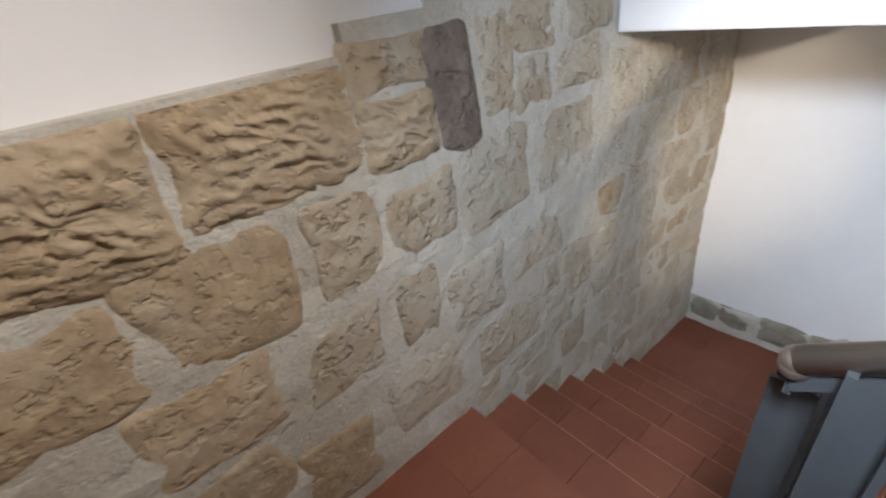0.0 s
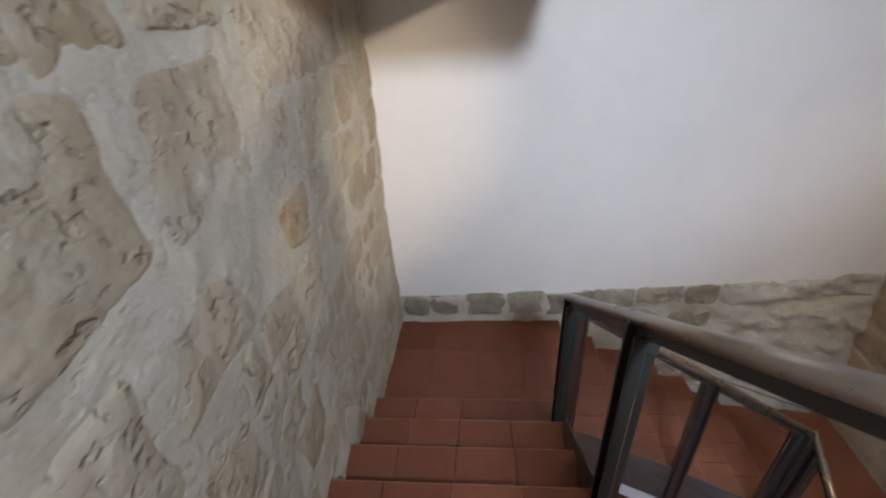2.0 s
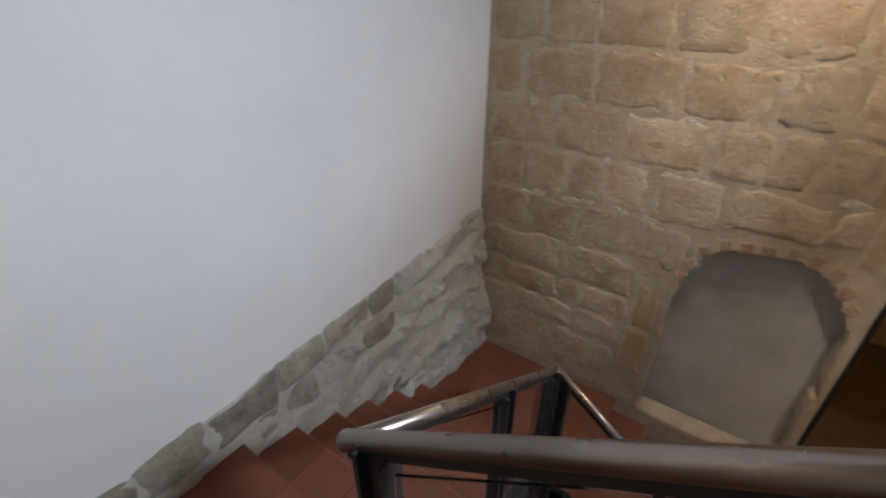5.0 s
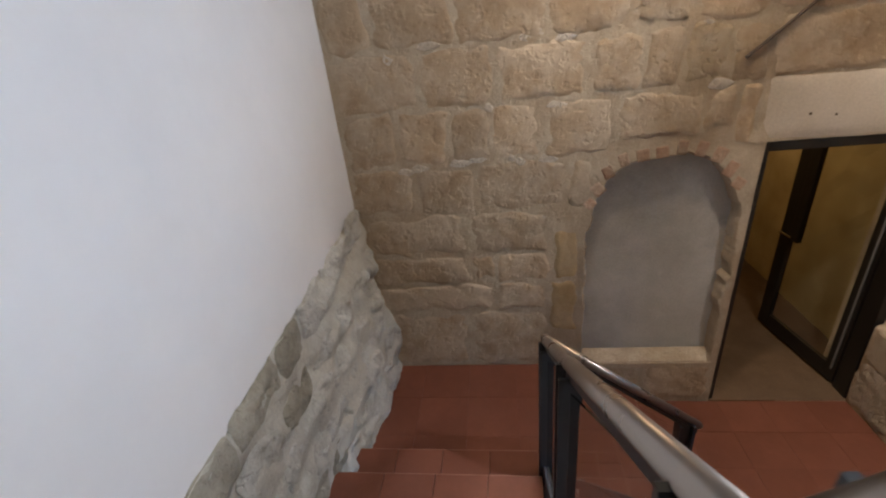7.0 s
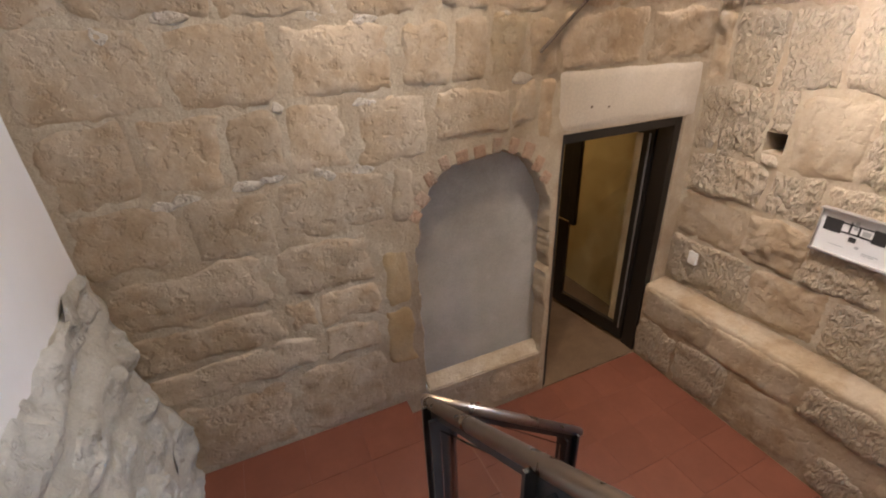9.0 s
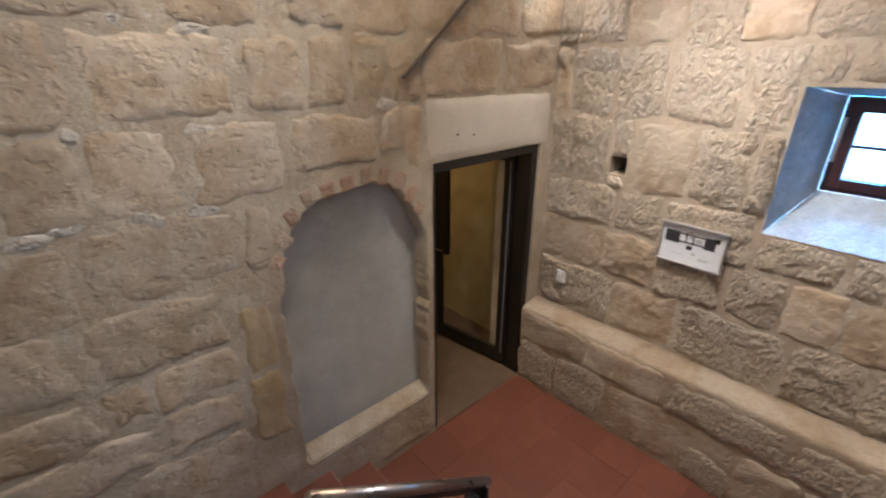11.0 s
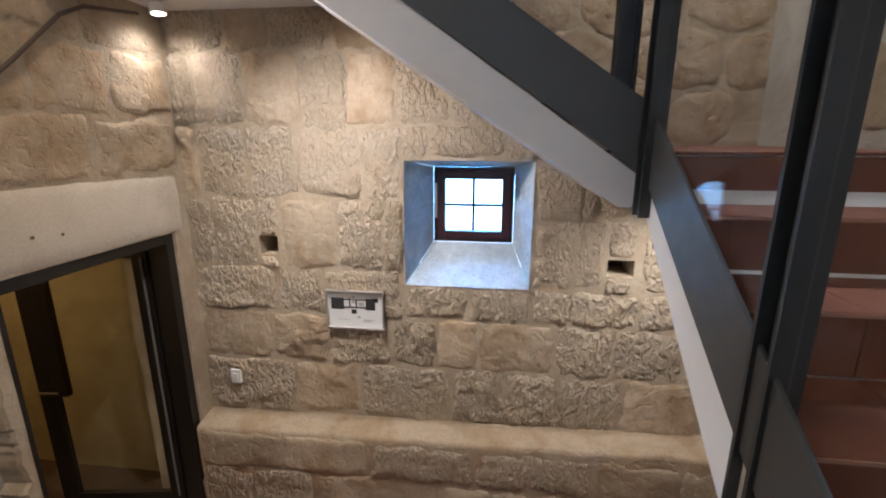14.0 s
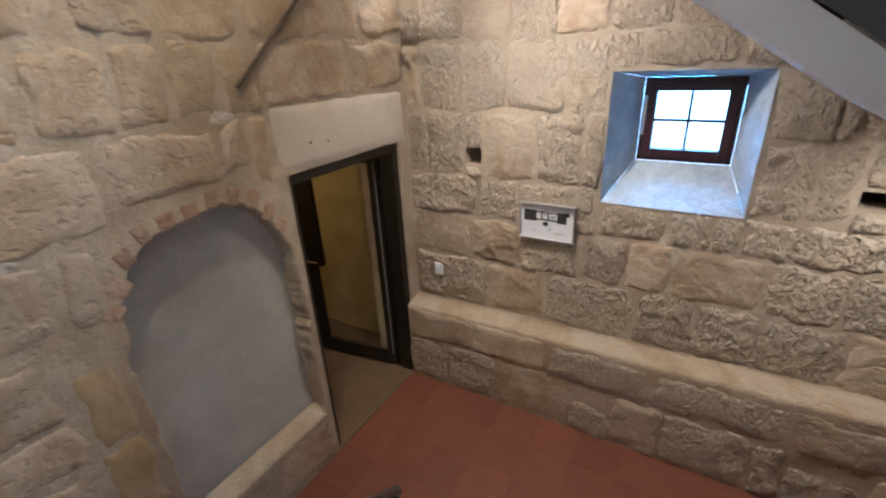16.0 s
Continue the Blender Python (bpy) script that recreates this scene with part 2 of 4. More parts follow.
def box(bm, x0, x1, y0, y1, z0, z1, bevel=0.0):
    r = bmesh.ops.create_cube(bm, size=1)
    bmesh.ops.transform(bm, verts=r["verts"], matrix=Matrix.Translation(((x0 + x1) / 2, (y0 + y1) / 2, (z0 + z1) / 2)) @ Matrix.Diagonal((abs(x1 - x0), abs(y1 - y0), abs(z1 - z0), 1)))
    if bevel:
        es = {e for v in r["verts"] for e in v.link_edges}
        bmesh.ops.bevel(bm, geom=list(es), offset=bevel, segments=2, affect='EDGES', profile=0.6)


def boxed(*a, bevel=0.0):
    bm = bmesh.new()
    box(bm, *a, bevel=bevel)
    return bm


def prism(points, axis, a, c, bevel=0.0):
    """A solid with the outline points in the plane across axis, from a to c along it."""
    bm = bmesh.new()

    def at(p, s):
        return {"x": (s, p[0], p[1]), "y": (p[0], s, p[1]), "z": (p[0], p[1], s)}[axis]
    va, vc = [bm.verts.new(at(p, a)) for p in points], [bm.verts.new(at(p, c)) for p in points]
    bm.faces.new(va)
    bm.faces.new(vc[::-1])
    n = len(points)
    for i in range(n):
        bm.faces.new((va[i], vc[i], vc[(i + 1) % n], va[(i + 1) % n]))
    bmesh.ops.recalc_face_normals(bm, faces=bm.faces)
    if bevel:
        bmesh.ops.bevel(bm, geom=list(bm.edges), offset=bevel, segments=2, affect='EDGES')
    return bm


def rod(bm, a, c, radius, sides=14):
    a, c = Vector(a), Vector(c)
    r = bmesh.ops.create_cone(bm, cap_ends=True, segments=sides, radius1=radius, radius2=radius, depth=(c - a).length)
    bmesh.ops.transform(bm, verts=r["verts"], matrix=Matrix.Translation((a + c) / 2) @ (c - a).to_track_quat('Z', 'Y').to_matrix().to_4x4())


def structure(ob, label, category):
    return tagged(ob, label, category, kind="structure")


def empty(name, at):
    o = new(name)
    o.location = at
    bpy.context.view_layer.update()
    return o


def adopt(parent, *obs):
    for o in obs:
        o.parent = parent
        o.matrix_parent_inverse = Matrix.Translation(parent.location).inverted()


def slab_with_holes(u0, u1, v0, v1, holes, place, depth, step=0.0, rough=0.0):
    """A wall slab between u0..u1 and v0..v1 with rectangular holes through it; place(u, v, d) gives the point d in front of its face."""
    us = {u0, u1}
    vs = {v0, v1}
    for h in holes:
        us |= {h[0], h[1]}
        vs |= {h[2], h[3]}

    def fill(vals):
        vals = sorted(vals)
        out = []
        for a, c in zip(vals, vals[1:]):
            n = max(1, round((c - a) / step)) if step else 1
            out += [a + (c - a) * k / n for k in range(n)]
        return out + [vals[-1]]
    us, vs = fill([u for u in us if u0 <= u <= u1]), fill([v for v in vs if v0 <= v <= v1])
    bm = bmesh.new()
    front, back = {}, {}

    def vert(store, i, j, d):
        if (i, j) not in store:
            p = Vector(place(us[i], vs[j], 0))
            dd = d + (rough * noise.noise(p * 5) + rough * 0.5 * noise.noise(p * 14) if d == 0 else 0)
            store[i, j] = bm.verts.new(place(us[i], vs[j], dd))
        return store[i, j]

    def solid(i, j):
        if not (0 <= i < len(us) - 1 and 0 <= j < len(vs) - 1):
            return False
        u, v = (us[i] + us[i + 1]) / 2, (vs[j] + vs[j + 1]) / 2
        return not any(h[0] < u < h[1] and h[2] < v < h[3] for h in holes)
    for i in range(len(us) - 1):
        for j in range(len(vs) - 1):
            if not solid(i, j):
                continue
            f = [vert(front, a, c, 0) for a, c in ((i, j), (i + 1, j), (i + 1, j + 1), (i, j + 1))]
            k = [vert(back, a, c, -depth) for a, c in ((i, j), (i + 1, j), (i + 1, j + 1), (i, j + 1))]
            bm.faces.new(f)
            bm.faces.new(k[::-1])
            for (di, dj), (p, q) in (((0, -1), (0, 1)), ((1, 0), (1, 2)), ((0, 1), (2, 3)), ((-1, 0), (3, 0))):
                if not solid(i + di, j + dj):
                    bm.faces.new((f[q], f[p], k[p], k[q]))
    bmesh.ops.recalc_face_normals(bm, faces=bm.faces)
    return bm


def stone_sheet(u0, u1, v0, v1, place, proud, joint, rough, wob, rounding, rng, cell=0.05, edge=18):
    """One stone's domed, uneven face with sunk edges."""
    nu = max(5, min(64, round((u1 - u0) / cell)))
    nv = max(5, min(46, round((v1 - v0) / cell)))
    cu, cv, hu, hv = (u0 + u1) / 2, (v0 + v1) / 2, (u1 - u0) / 2 - joint, (v1 - v0) / 2 - joint
    seed = Vector((rng.uniform(0, 50), rng.uniform(0, 50), rng.uniform(0, 50)))
    tilt, sag = rng.uniform(-1, 1) * 0.004, rng.uniform(-1, 1) * 0.05
    bm = bmesh.new()
    grid = []
    for j in range(nv + 1):
        row = []
        for i in range(nu + 1):
            s, t = 2 * i / nu - 1, 2 * j / nv - 1
            ss = math.copysign(1 - (1 - abs(s)) ** 1.5, s)
            tt = math.copysign(1 - (1 - abs(t)) ** 1.5, t)
            pull = 1 - rounding * (abs(ss) * abs(tt)) ** 4
            u, v = cu + hu * ss * pull, cv + hv * (tt * pull + sag * ss)
            p = Vector((u, v, 0))
            w = noise.noise_vector(p * 4.5 + seed) * wob + noise.noise_vector(p * 13 + seed) * wob * 0.45
            u, v = u + w.x, v + w.y
            e = max(abs(ss), abs(tt))
            n_ = noise.noise(p * 7 + seed) + 0.8 * noise.noise(p * 17 + seed) + 0.6 * noise.noise(p * 34 + seed) + 0.35 * noise.noise(p * 62 + seed)
            dd = proud * (1 - e ** 3) + 0.0008 + 0.55 * rough * (1 - e ** 8) - 0.006 * e ** edge + tilt * ss * (1 - e) + rough * n_ * (0.9 if n_ > 0 else 0.35 + 0.4 * e)
            row.append(bm.verts.new(place(u, v, dd)))
        grid.append(row)
    for j in range(nv):
        for i in range(nu):
            bm.faces.new((grid[j][i], grid[j][i + 1], grid[j + 1][i + 1], grid[j + 1][i]))
    return bm


def cut_rects(rects, hole, least=0.07):
    out = []
    for a, c, b, e in rects:
        h0, h1, h2, h3 = hole
        if h0 >= c or h1 <= a or h2 >= e or h3 <= b:
            out.append((a, c, b, e))
            continue
        if h0 - a > least:
            out.append((a, h0, b, e))
        if c - h1 > least:
            out.append((h1, c, b, e))
        m0, m1 = max(a, h0), min(c, h1)
        if h2 - b > least and m1 - m0 > least:
            out.append((m0, m1, b, h2))
        if e - h3 > least and m1 - m0 > least:
            out.append((m0, m1, h3, e))
    return out


def courses(u0, u1, v0, v1, hmin, hmax, wmin, wmax, holes, rng):
    rects, v = [], v0
    while v < v1 - 0.05:
        h = rng.uniform(hmin, hmax)
        if v + h > v1 - hmin * 0.6:
            h = v1 - v
        u = u0 - rng.uniform(0, wmax * 0.5)
        while u < u1 - 0.04:
            w = rng.uniform(wmin, wmax)
            if u + w > u1 - wmin * 0.5:
                w = u1 - u
            a = max(u, u0)
            if u + w - a > 0.05:
                rects.append((a, u + w, v, v + h))
            u += w
        v += h
    for h in holes:
        rects = cut_rects(rects, h)
    return [r for r in rects if r[1] - r[0] > 0.09 and r[3] - r[2] > 0.09]


def bonded(rows, holes):
    """Stones of a coursed wall: each row is (bottom, top, joints along it)."""
    rects = [(a, c, v0, v1) for v0, v1, joints in rows for a, c in zip(joints, joints[1:])]
    for h in holes:
        rects = cut_rects(rects, h)
    return [r for r in rects if r[1] - r[0] > 0.06 and r[3] - r[2] > 0.06]


def lay(parent, rects, place, rng, pick, proud=0.008, joint=0.011, rough=0.004, wob=0.008, rounding=0.1, name="stone_block", cell=0.05):
    for r in rects:
        warp = (lambda u, v, d: place(u, v + 0.02 * noise.noise(Vector((u * 1.6, v * 1.6, 8))), d))
        part(name, stone_sheet(*r, warp, proud * rng.uniform(0.2, 1.6), joint * rng.uniform(0.7, 1.3), rough * rng.uniform(0.5, 1.6), wob, rounding, rng, cell), pick(r, rng), parent, smooth=True)


def rubble_cells(u0, u1, v0, v1, su, sv, rng):
    """Irregular convex outlines that fit together like rubble, about su by sv each."""
    seeds = []
    nj, ni = round((v1 - v0) / sv), round((u1 - u0) / su)
    for j in range(-1, nj + 1):
        for i in range(-1, ni + 1):
            seeds.append((u0 + (i + 0.5 + 0.5 * (j % 2) + rng.uniform(-0.30, 0.30)) * su, v0 + (j + 0.5 + rng.uniform(-0.17, 0.17)) * sv))
    cells = []
    for k, (a, c) in enumerate(seeds):
        poly = [(a - su, c - sv), (a + su, c - sv), (a + su, c + sv), (a - su, c + sv)]
        for q, (b, e) in enumerate(seeds):
            if q == k or abs(a - b) > 2.2 * su or abs(c - e) > 2.2 * sv:
                continue
            wu, wv = (b - a) / su ** 2, (e - c) / sv ** 2
            lim = ((b * b - a * a) / su ** 2 + (e * e - c * c) / sv ** 2) / 2
            out = []
            for p, r in zip(poly, poly[1:] + poly[:1]):
                dp, dr = p[0] * wu + p[1] * wv - lim, r[0] * wu + r[1] * wv - lim
                if dp <= 0:
                    out.append(p)
                if dp * dr < 0:
                    f = dp / (dp - dr)
                    out.append((p[0] + f * (r[0] - p[0]), p[1] + f * (r[1] - p[1])))
            poly = out
            if len(poly) < 3:
                break
        if len(poly) >= 3 and u0 < a < u1 and v0 < c < v1:
            cells.append(poly)
    return cells


def relief(p, seed, layered):
    if layered:
        q = Vector((p.x * 24 + 0.9 * noise.noise(p * 11), p.y * 40 + p.x * 12 + 0.9 * noise.noise(p * 9 + seed), 0))
        cut = noise.noise(q + seed)
        return 0.3 + 0.9 * max(-0.45, min(0.4, 2.2 * cut)) + 0.4 * noise.noise(q * 2.1 + seed) + 0.5 * noise.noise(p * 6 + seed)
    n_ = noise.noise(p * 7 + seed) + 0.8 * noise.noise(p * 18 + seed) + 0.5 * noise.noise(p * 40 + seed)
    return n_ if n_ > 0 else 0.55 * n_


def rubble_stone(poly, place, proud, joint, rough, wob, rng, fineness=0.035, top=99.0, layered=False):
    n = len(poly)
    cu, cv = sum(p[0] for p in poly) / n, sum(p[1] for p in poly) / n
    pts = list(poly)
    for cut in (0.14, 0.25):
        pts = [q for p, r in zip(pts, pts[1:] + pts[:1]) for q in ((p[0] * (1 - cut) + r[0] * cut, p[1] * (1 - cut) + r[1] * cut), (p[0] * cut + r[0] * (1 - cut), p[1] * cut + r[1] * (1 - cut)))]
    size = sum(math.hypot(p[0] - cu, p[1] - cv) for p in pts) / len(pts)
    k = max(0.4, 1 - joint / size)
    per = sum(math.hypot(p[0] - r[0], p[1] - r[1]) for p, r in zip(pts, pts[1:] + pts[:1]))
    count = max(16, min(90, round(per / fineness)))
    ring, acc, want = [], 0.0, 0.0
    for p, r in zip(pts, pts[1:] + pts[:1]):
        seg = math.hypot(p[0] - r[0], p[1] - r[1])
        while want < acc + seg - 1e-9 and len(ring) < count:
            f = (want - acc) / max(seg, 1e-9)
            ring.append((p[0] + f * (r[0] - p[0]), p[1] + f * (r[1] - p[1])))
            want += per / count
        acc += seg
    wob *= min(1.0, size / 0.19)
    seed = Vector((rng.uniform(0, 50), rng.uniform(0, 50), rng.uniform(0, 50)))
    bm = bmesh.new()
    rings = max(5, round(size / fineness) + 2)

    def vert(u, v, f):
        rim = 1 - f ** 3
        p = Vector((u, v, 0))
        w = noise.noise_vector(p * 6 + seed) * wob + noise.noise_vector(p * 17 + seed) * wob * 0.4
        d = proud * rim + 0.001 - 0.006 * f ** 24 + rough * relief(p * 1.0, seed, layered) * (0.4 + 0.6 * rim)
        return bm.verts.new(place(u + w.x, min(v + w.y, top), d))
    mid = vert(cu, cv, 0.0)
    last = None
    for r in range(1, rings + 1):
        f = (r / rings) ** 0.8
        row = [vert(cu + (u - cu) * k * f, cv + (v - cv) * k * f, f) for u, v in ring]
        m = len(row)
        for i in range(m):
            j = (i + 1) % m
            if last is None:
                bm.faces.new((mid, row[i], row[j]))
            else:
                bm.faces.new((last[i], row[i], row[j], last[j]))
        last = row
    return bm


# ---- the plan ----
XD, XB, YC = -0.15, 3.70, -2.60
Z2, Z1, Z0, ZTOP = 0.42, 1.47, 2.71, 6.2
ZS = Z0 + 0.045  # level that the slabs and plates hang from
WELL_X0, WELL_X1, WELL_Y0, WELL_Y1 = 0.74, 2.55, -1.50, 0.07


def face_a(x, z, d):
    y = 1.15 + 0.05 * min(max(x, 0), 2.6) + 0.012 * math.sin(2.2 * x + z) + 0.012 * math.sin(3.1 * z)
    return (x, y - d, z)


def bx(y):
    """The white wall's face, a little out of square."""
    return XB + 0.018 * max(0.0, 0.9 - y)


def face_c(x, z, d):
    return (x, YC + d, z)


def face_d(y, z, d):
    return (XD + d, y, z)


# wall C: ashlar with door and walled-up arch
DOOR = (-0.02, 1.08, 0.0, 2.16)
NICHE = (1.09, 2.17, 0.40, 2.16)
wall_c = part("wall_south", slab_with_holes(-1.4, 4.1, -0.3, ZTOP, [DOOR, NICHE], face_c, 0.42, 0.12, 0.006), M_MORTAR)
structure(wall_c, "old sandstone ashlar wall with smeared lime joints", "wall")

# wall D: tooled ashlar with the small window
WIN = (-1.09, -0.29, 1.82, 2.62)
HOLE1, HOLE2 = (-2.09, -1.96, 1.99, 2.12), (0.18, 0.34, 1.92, 2.03)
# added, unseen opening that holds the cool light for the white wall
UPGAP = (-1.0, 0.0, 4.8, 5.4)
BAY, BAY_LOW = (0.0, 1.6, 2.56, 5.6), (-0.55, 0.0, 2.92, 4.7)
wall_d = part("wall_west", slab_with_holes(-2.6, 1.5, -0.3, ZTOP, [WIN, HOLE1, HOLE2, UPGAP, BAY, BAY_LOW], face_d, 0.5, 0.12, 0.006), M_MORTAR)
structure(wall_d, "tooled sandstone wall with a deep small window", "wall")

bay_back = part("bay_wall_west", slab_with_holes(-0.56, 1.5, 2.5, 5.65, [], lambda u, v, d: (-0.62 + d, u, v), 0.1, 0.12, 0.01), M_MORTAR)
structure(bay_back, "stone back wall of the landing's shallow bay", "wall")
# wall A: rubble with a plastered part set back above
wall_a = part("wall_north", slab_with_holes(-0.75, 4.1, -0.3, ZTOP, [(-0.76, 0.64, 4.37, 6.3), (0.64, 0.96, 4.45, 6.3)], face_a, 0.3, 0.06, 0.011), M_GREYMORTAR, smooth=False)
structure(wall_a, "rubble stone wall thickly pointed with grey lime mortar", "wall")
back_a = part("plaster_wall_north", boxed(-0.75, 1.0, 1.225, 1.44, 4.3, ZTOP), M_PLASTER)
structure(back_a, "white plastered upper wall set back behind stone", "wall")

# wall B: white plaster over a rubble foot
def foot_top(y):
    s_ = (1.3 - y) / 3.9
    return 1.74 + 0.14 * s_ - 0.13 * s_ * (1 - s_)


bm = bmesh.new()
ys = [1.6 - 0.06 * k for k in range(73)]
lower = []
for y in ys:
    edge = foot_top(y) + 0.030 * noise.noise(Vector((y * 4, 3, 0))) + 0.020 * noise.noise(Vector((y * 11, 7, 0)))
    lower.append(edge)
f0 = [bm.verts.new((bx(y) - 0.004, y, e)) for y, e in zip(ys, lower)]
f1 = [bm.verts.new((bx(y) - 0.004, y, ZTOP)) for y in ys]
b0 = [bm.verts.new((bx(y) + 0.25, y, e)) for y, e in zip(ys, lower)]
b1 = [bm.verts.new((bx(y) + 0.25, y, ZTOP)) for y in ys]
for i in range(len(ys) - 1):
    bm.faces.new((f0[i], f0[i + 1], f1[i + 1], f1[i]))
    bm.faces.new((b0[i], b1[i], b1[i + 1], b0[i + 1]))
    bm.faces.new((f0[i], b0[i], b0[i + 1], f0[i + 1]))
    bm.faces.new((f1[i], f1[i + 1], b1[i + 1], b1[i]))
wall_b = part("wall_east", bm, M_PLASTER)
structure(wall_b, "smooth white plastered wall above a stone foot", "wall")


def face_foot(y, z, d):
    bulge = 0.13 * max(0.0, min(1, (-1.3 - y) / 1.1)) * max(0.0, min(1, (1.85 - z) / 1.0))
    return (bx(y) - 0.012 - d - bulge - 0.05 * (noise.noise(Vector((y * 4, z * 5, 2))) + 0.5 * noise.noise(Vector((y * 10, z * 12, 5)))) * min(1, max(0.12, (0.4 - y) / 2.2)), y, z)


foot = part("wall_foot_east", slab_with_holes(-2.6, 1.45, -0.3, 1.93, [], lambda y, z, d: face_foot(y, min(z, foot_top(y) + 0.03 * noise.noise(Vector((y * 3, 3, 0)))), d), 0.3, 0.03, 0.022), M_GREYMORTAR, smooth=True)
structure(foot, "rough rubble stone foot of the white wall", "wall")

# ceiling and slab overhead
structure(part("ceiling", boxed(-0.65, 3.95, -3.02, 1.7, ZTOP, ZTOP + 0.2), M_PLASTER), "white plastered ceiling closing the stairwell", "ceiling")
structure(part("upper_landing", boxed(2.14, XB - 0.001, 0.09, 1.26, 4.20, 4.62, bevel=0.012), M_PLASTER), "white plastered landing of the stair above", "landing")
structure(part("corner_landing", boxed(XD + 0.003, 0.76, YC + 0.003, -1.57, 3.50, 4.0, bevel=0.01), M_PLASTER), "white plastered landing slab in the corner", "landing")

# ground floor of terracotta
floor = part("floor", boxed(-0.16, XB, YC, 1.3, -0.25, -0.006), M_GROUT)
structure(floor, "red-brown terracotta tile floor", "floor")


def tile_mesh(w, d, h, name, b=0.003):
    bm = bmesh.new()
    lo = [bm.verts.new((sx * w / 2, sy * d / 2, -h)) for sx, sy in ((-1, -1), (1, -1), (1, 1), (-1, 1))]
    mi = [bm.verts.new((sx * w / 2, sy * d / 2, -b)) for sx, sy in ((-1, -1), (1, -1), (1, 1), (-1, 1))]
    up = [bm.verts.new((sx * (w / 2 - b), sy * (d / 2 - b), 0)) for sx, sy in ((-1, -1), (1, -1), (1, 1), (-1, 1))]
    bm.faces.new(up)
    for i in range(4):
        j = (i + 1) % 4
        bm.faces.new((lo[i], lo[j], mi[j], mi[i]))
        bm.faces.new((mi[i], mi[j], up[j], up[i]))
    me = bpy.data.meshes.new(name)
    bm.to_mesh(me)
    bm.free()
    me.materials.append(M_TILE)
    return me


def tile_area(parent, x0, x1, y0, y1, z, size=0.3, name="tile"):
    nx, ny = max(1, round((x1 - x0) / size)), max(1, round((y1 - y0) / size))
    w, d = (x1 - x0) / nx, (y1 - y0) / ny
    me = tile_mesh(w - 0.0012, d - 0.0012, 0.012, name, 0.0008)
    for i in range(nx):
        for j in range(ny):
            o = new(name, me)
            o.parent = parent
            o.location = (x0 + (i + 0.5) * w, y0 + (j + 0.5) * d, z + 0.0006 * math.sin(7 * i + 3 * j))


# ---- stairs ----
def step(parent, direction, edge, run, a, c, ztop, riser, grout=M_STEPGROUT, gap=0.0013):
    """One step of terracotta: core, riser tiles, rounded overhanging tread tiles and a pale strip that paints the glint
    on their front edge. It rises towards +direction from edge.
    """
    sx, sy = direction
    n = max(1, round((c - a) / 0.31))

    def span(along0, along1, across0, across1, z0, z1, bevel=0.0):
        if sx:
            return boxed(edge + sx * along0, edge + sx * along1, across0, across1, z0, z1, bevel=bevel)
        return boxed(across0, across1, edge + sy * along0, edge + sy * along1, z0, z1, bevel=bevel)
    part("step_core", span(0.012, run + 0.012, a, c, ztop - riser, ztop - 0.016 if gap < 0.002 else ztop - 0.003), grout, parent)
    part("nosing", span(-0.0185, -0.0152, a, c, ztop - 0.011, ztop - 0.002), M_EDGEGLINT, parent)
    w = (c - a) / n
    for k in range(n):
        p, q = a + k * w + gap, a + (k + 1) * w - gap
        part("riser_tile", span(0.0, 0.011, p, q, ztop - riser + 0.002, ztop - 0.017, 0.002), M_TILE, parent)
        part("tread_tile", span(-0.015, run - 0.003, p, q, ztop - 0.016, ztop, 0.0025), M_TILE, parent)


def soffit(points, axis, a, c, name, label):
    return structure(part(name, prism(points, axis, a, c), M_PLASTER), label, "stair slab")


# flight from the upper landing down to the first turn, along wall A
R1, T1 = (Z0 - Z1) / 7, 0.298
X_L0, X_L1 = 0.89, 2.68
flight_1 = empty("stair_flight_1", (1.8, 0.6, Z1))
structure(flight_1, "terracotta stair flight beside the rubble wall", "stairs")
made = []
before = set(bpy.data.objects)
for k in range(1, 7):
    step(None, (-1, 0), X_L1 - (k - 1) * T1, T1, WELL_Y1 + 0.01, 1.30, Z1 + k * R1, R1)
adopt(flight_1, *[o for o in bpy.data.objects if o not in before])
# landing at the head of it
landing_0 = part("landing_0", boxed(-0.64, X_L0 - 0.012, WELL_Y1 + 0.01, 1.3, Z0 - 0.19, Z0 - 0.012), M_PLASTER)
structure(landing_0, "terracotta tiled landing with a white soffit", "landing")
part("riser_tile", boxed(X_L0 - 0.012, X_L0, WELL_Y1 + 0.01, 1.3, Z0 - R1 + 0.002, Z0 - 0.017), M_TILE, landing_0)
part("tile_bed", boxed(-0.63, X_L0 - 0.01, WELL_Y1 + 0.012, 1.27, Z0 - 0.012, Z0 - 0.003), M_GROUT, landing_0)
tile_area(landing_0, -0.63, X_L0 + 0.012, WELL_Y1 + 0.012, 1.27, Z0, 0.34)
# flight along wall D, going on up
R0, T0 = 0.181, 0.265
flight_0 = empty("stair_flight_0", (0.3, -0.7, Z0))
structure(flight_0, "terracotta stair flight rising along the window wall", "stairs")
before = set(bpy.data.objects)
for k in range(1, 7):
    step(None, (0, -1), WELL_Y1 - 0.02 - (k - 1) * T0, T0, XD + 0.005, WELL_X0 - 0.01, Z0 + k * R0, R0, M_PALEGROUT, 0.003)
adopt(flight_0, *[o for o in bpy.data.objects if o not in before])
# landing at the first turn
landing_1 = part("landing_1", boxed(X_L1 - 0.10, XB, -0.09, 1.32, Z1 - 0.2, Z1 - 0.012), M_PLASTER)
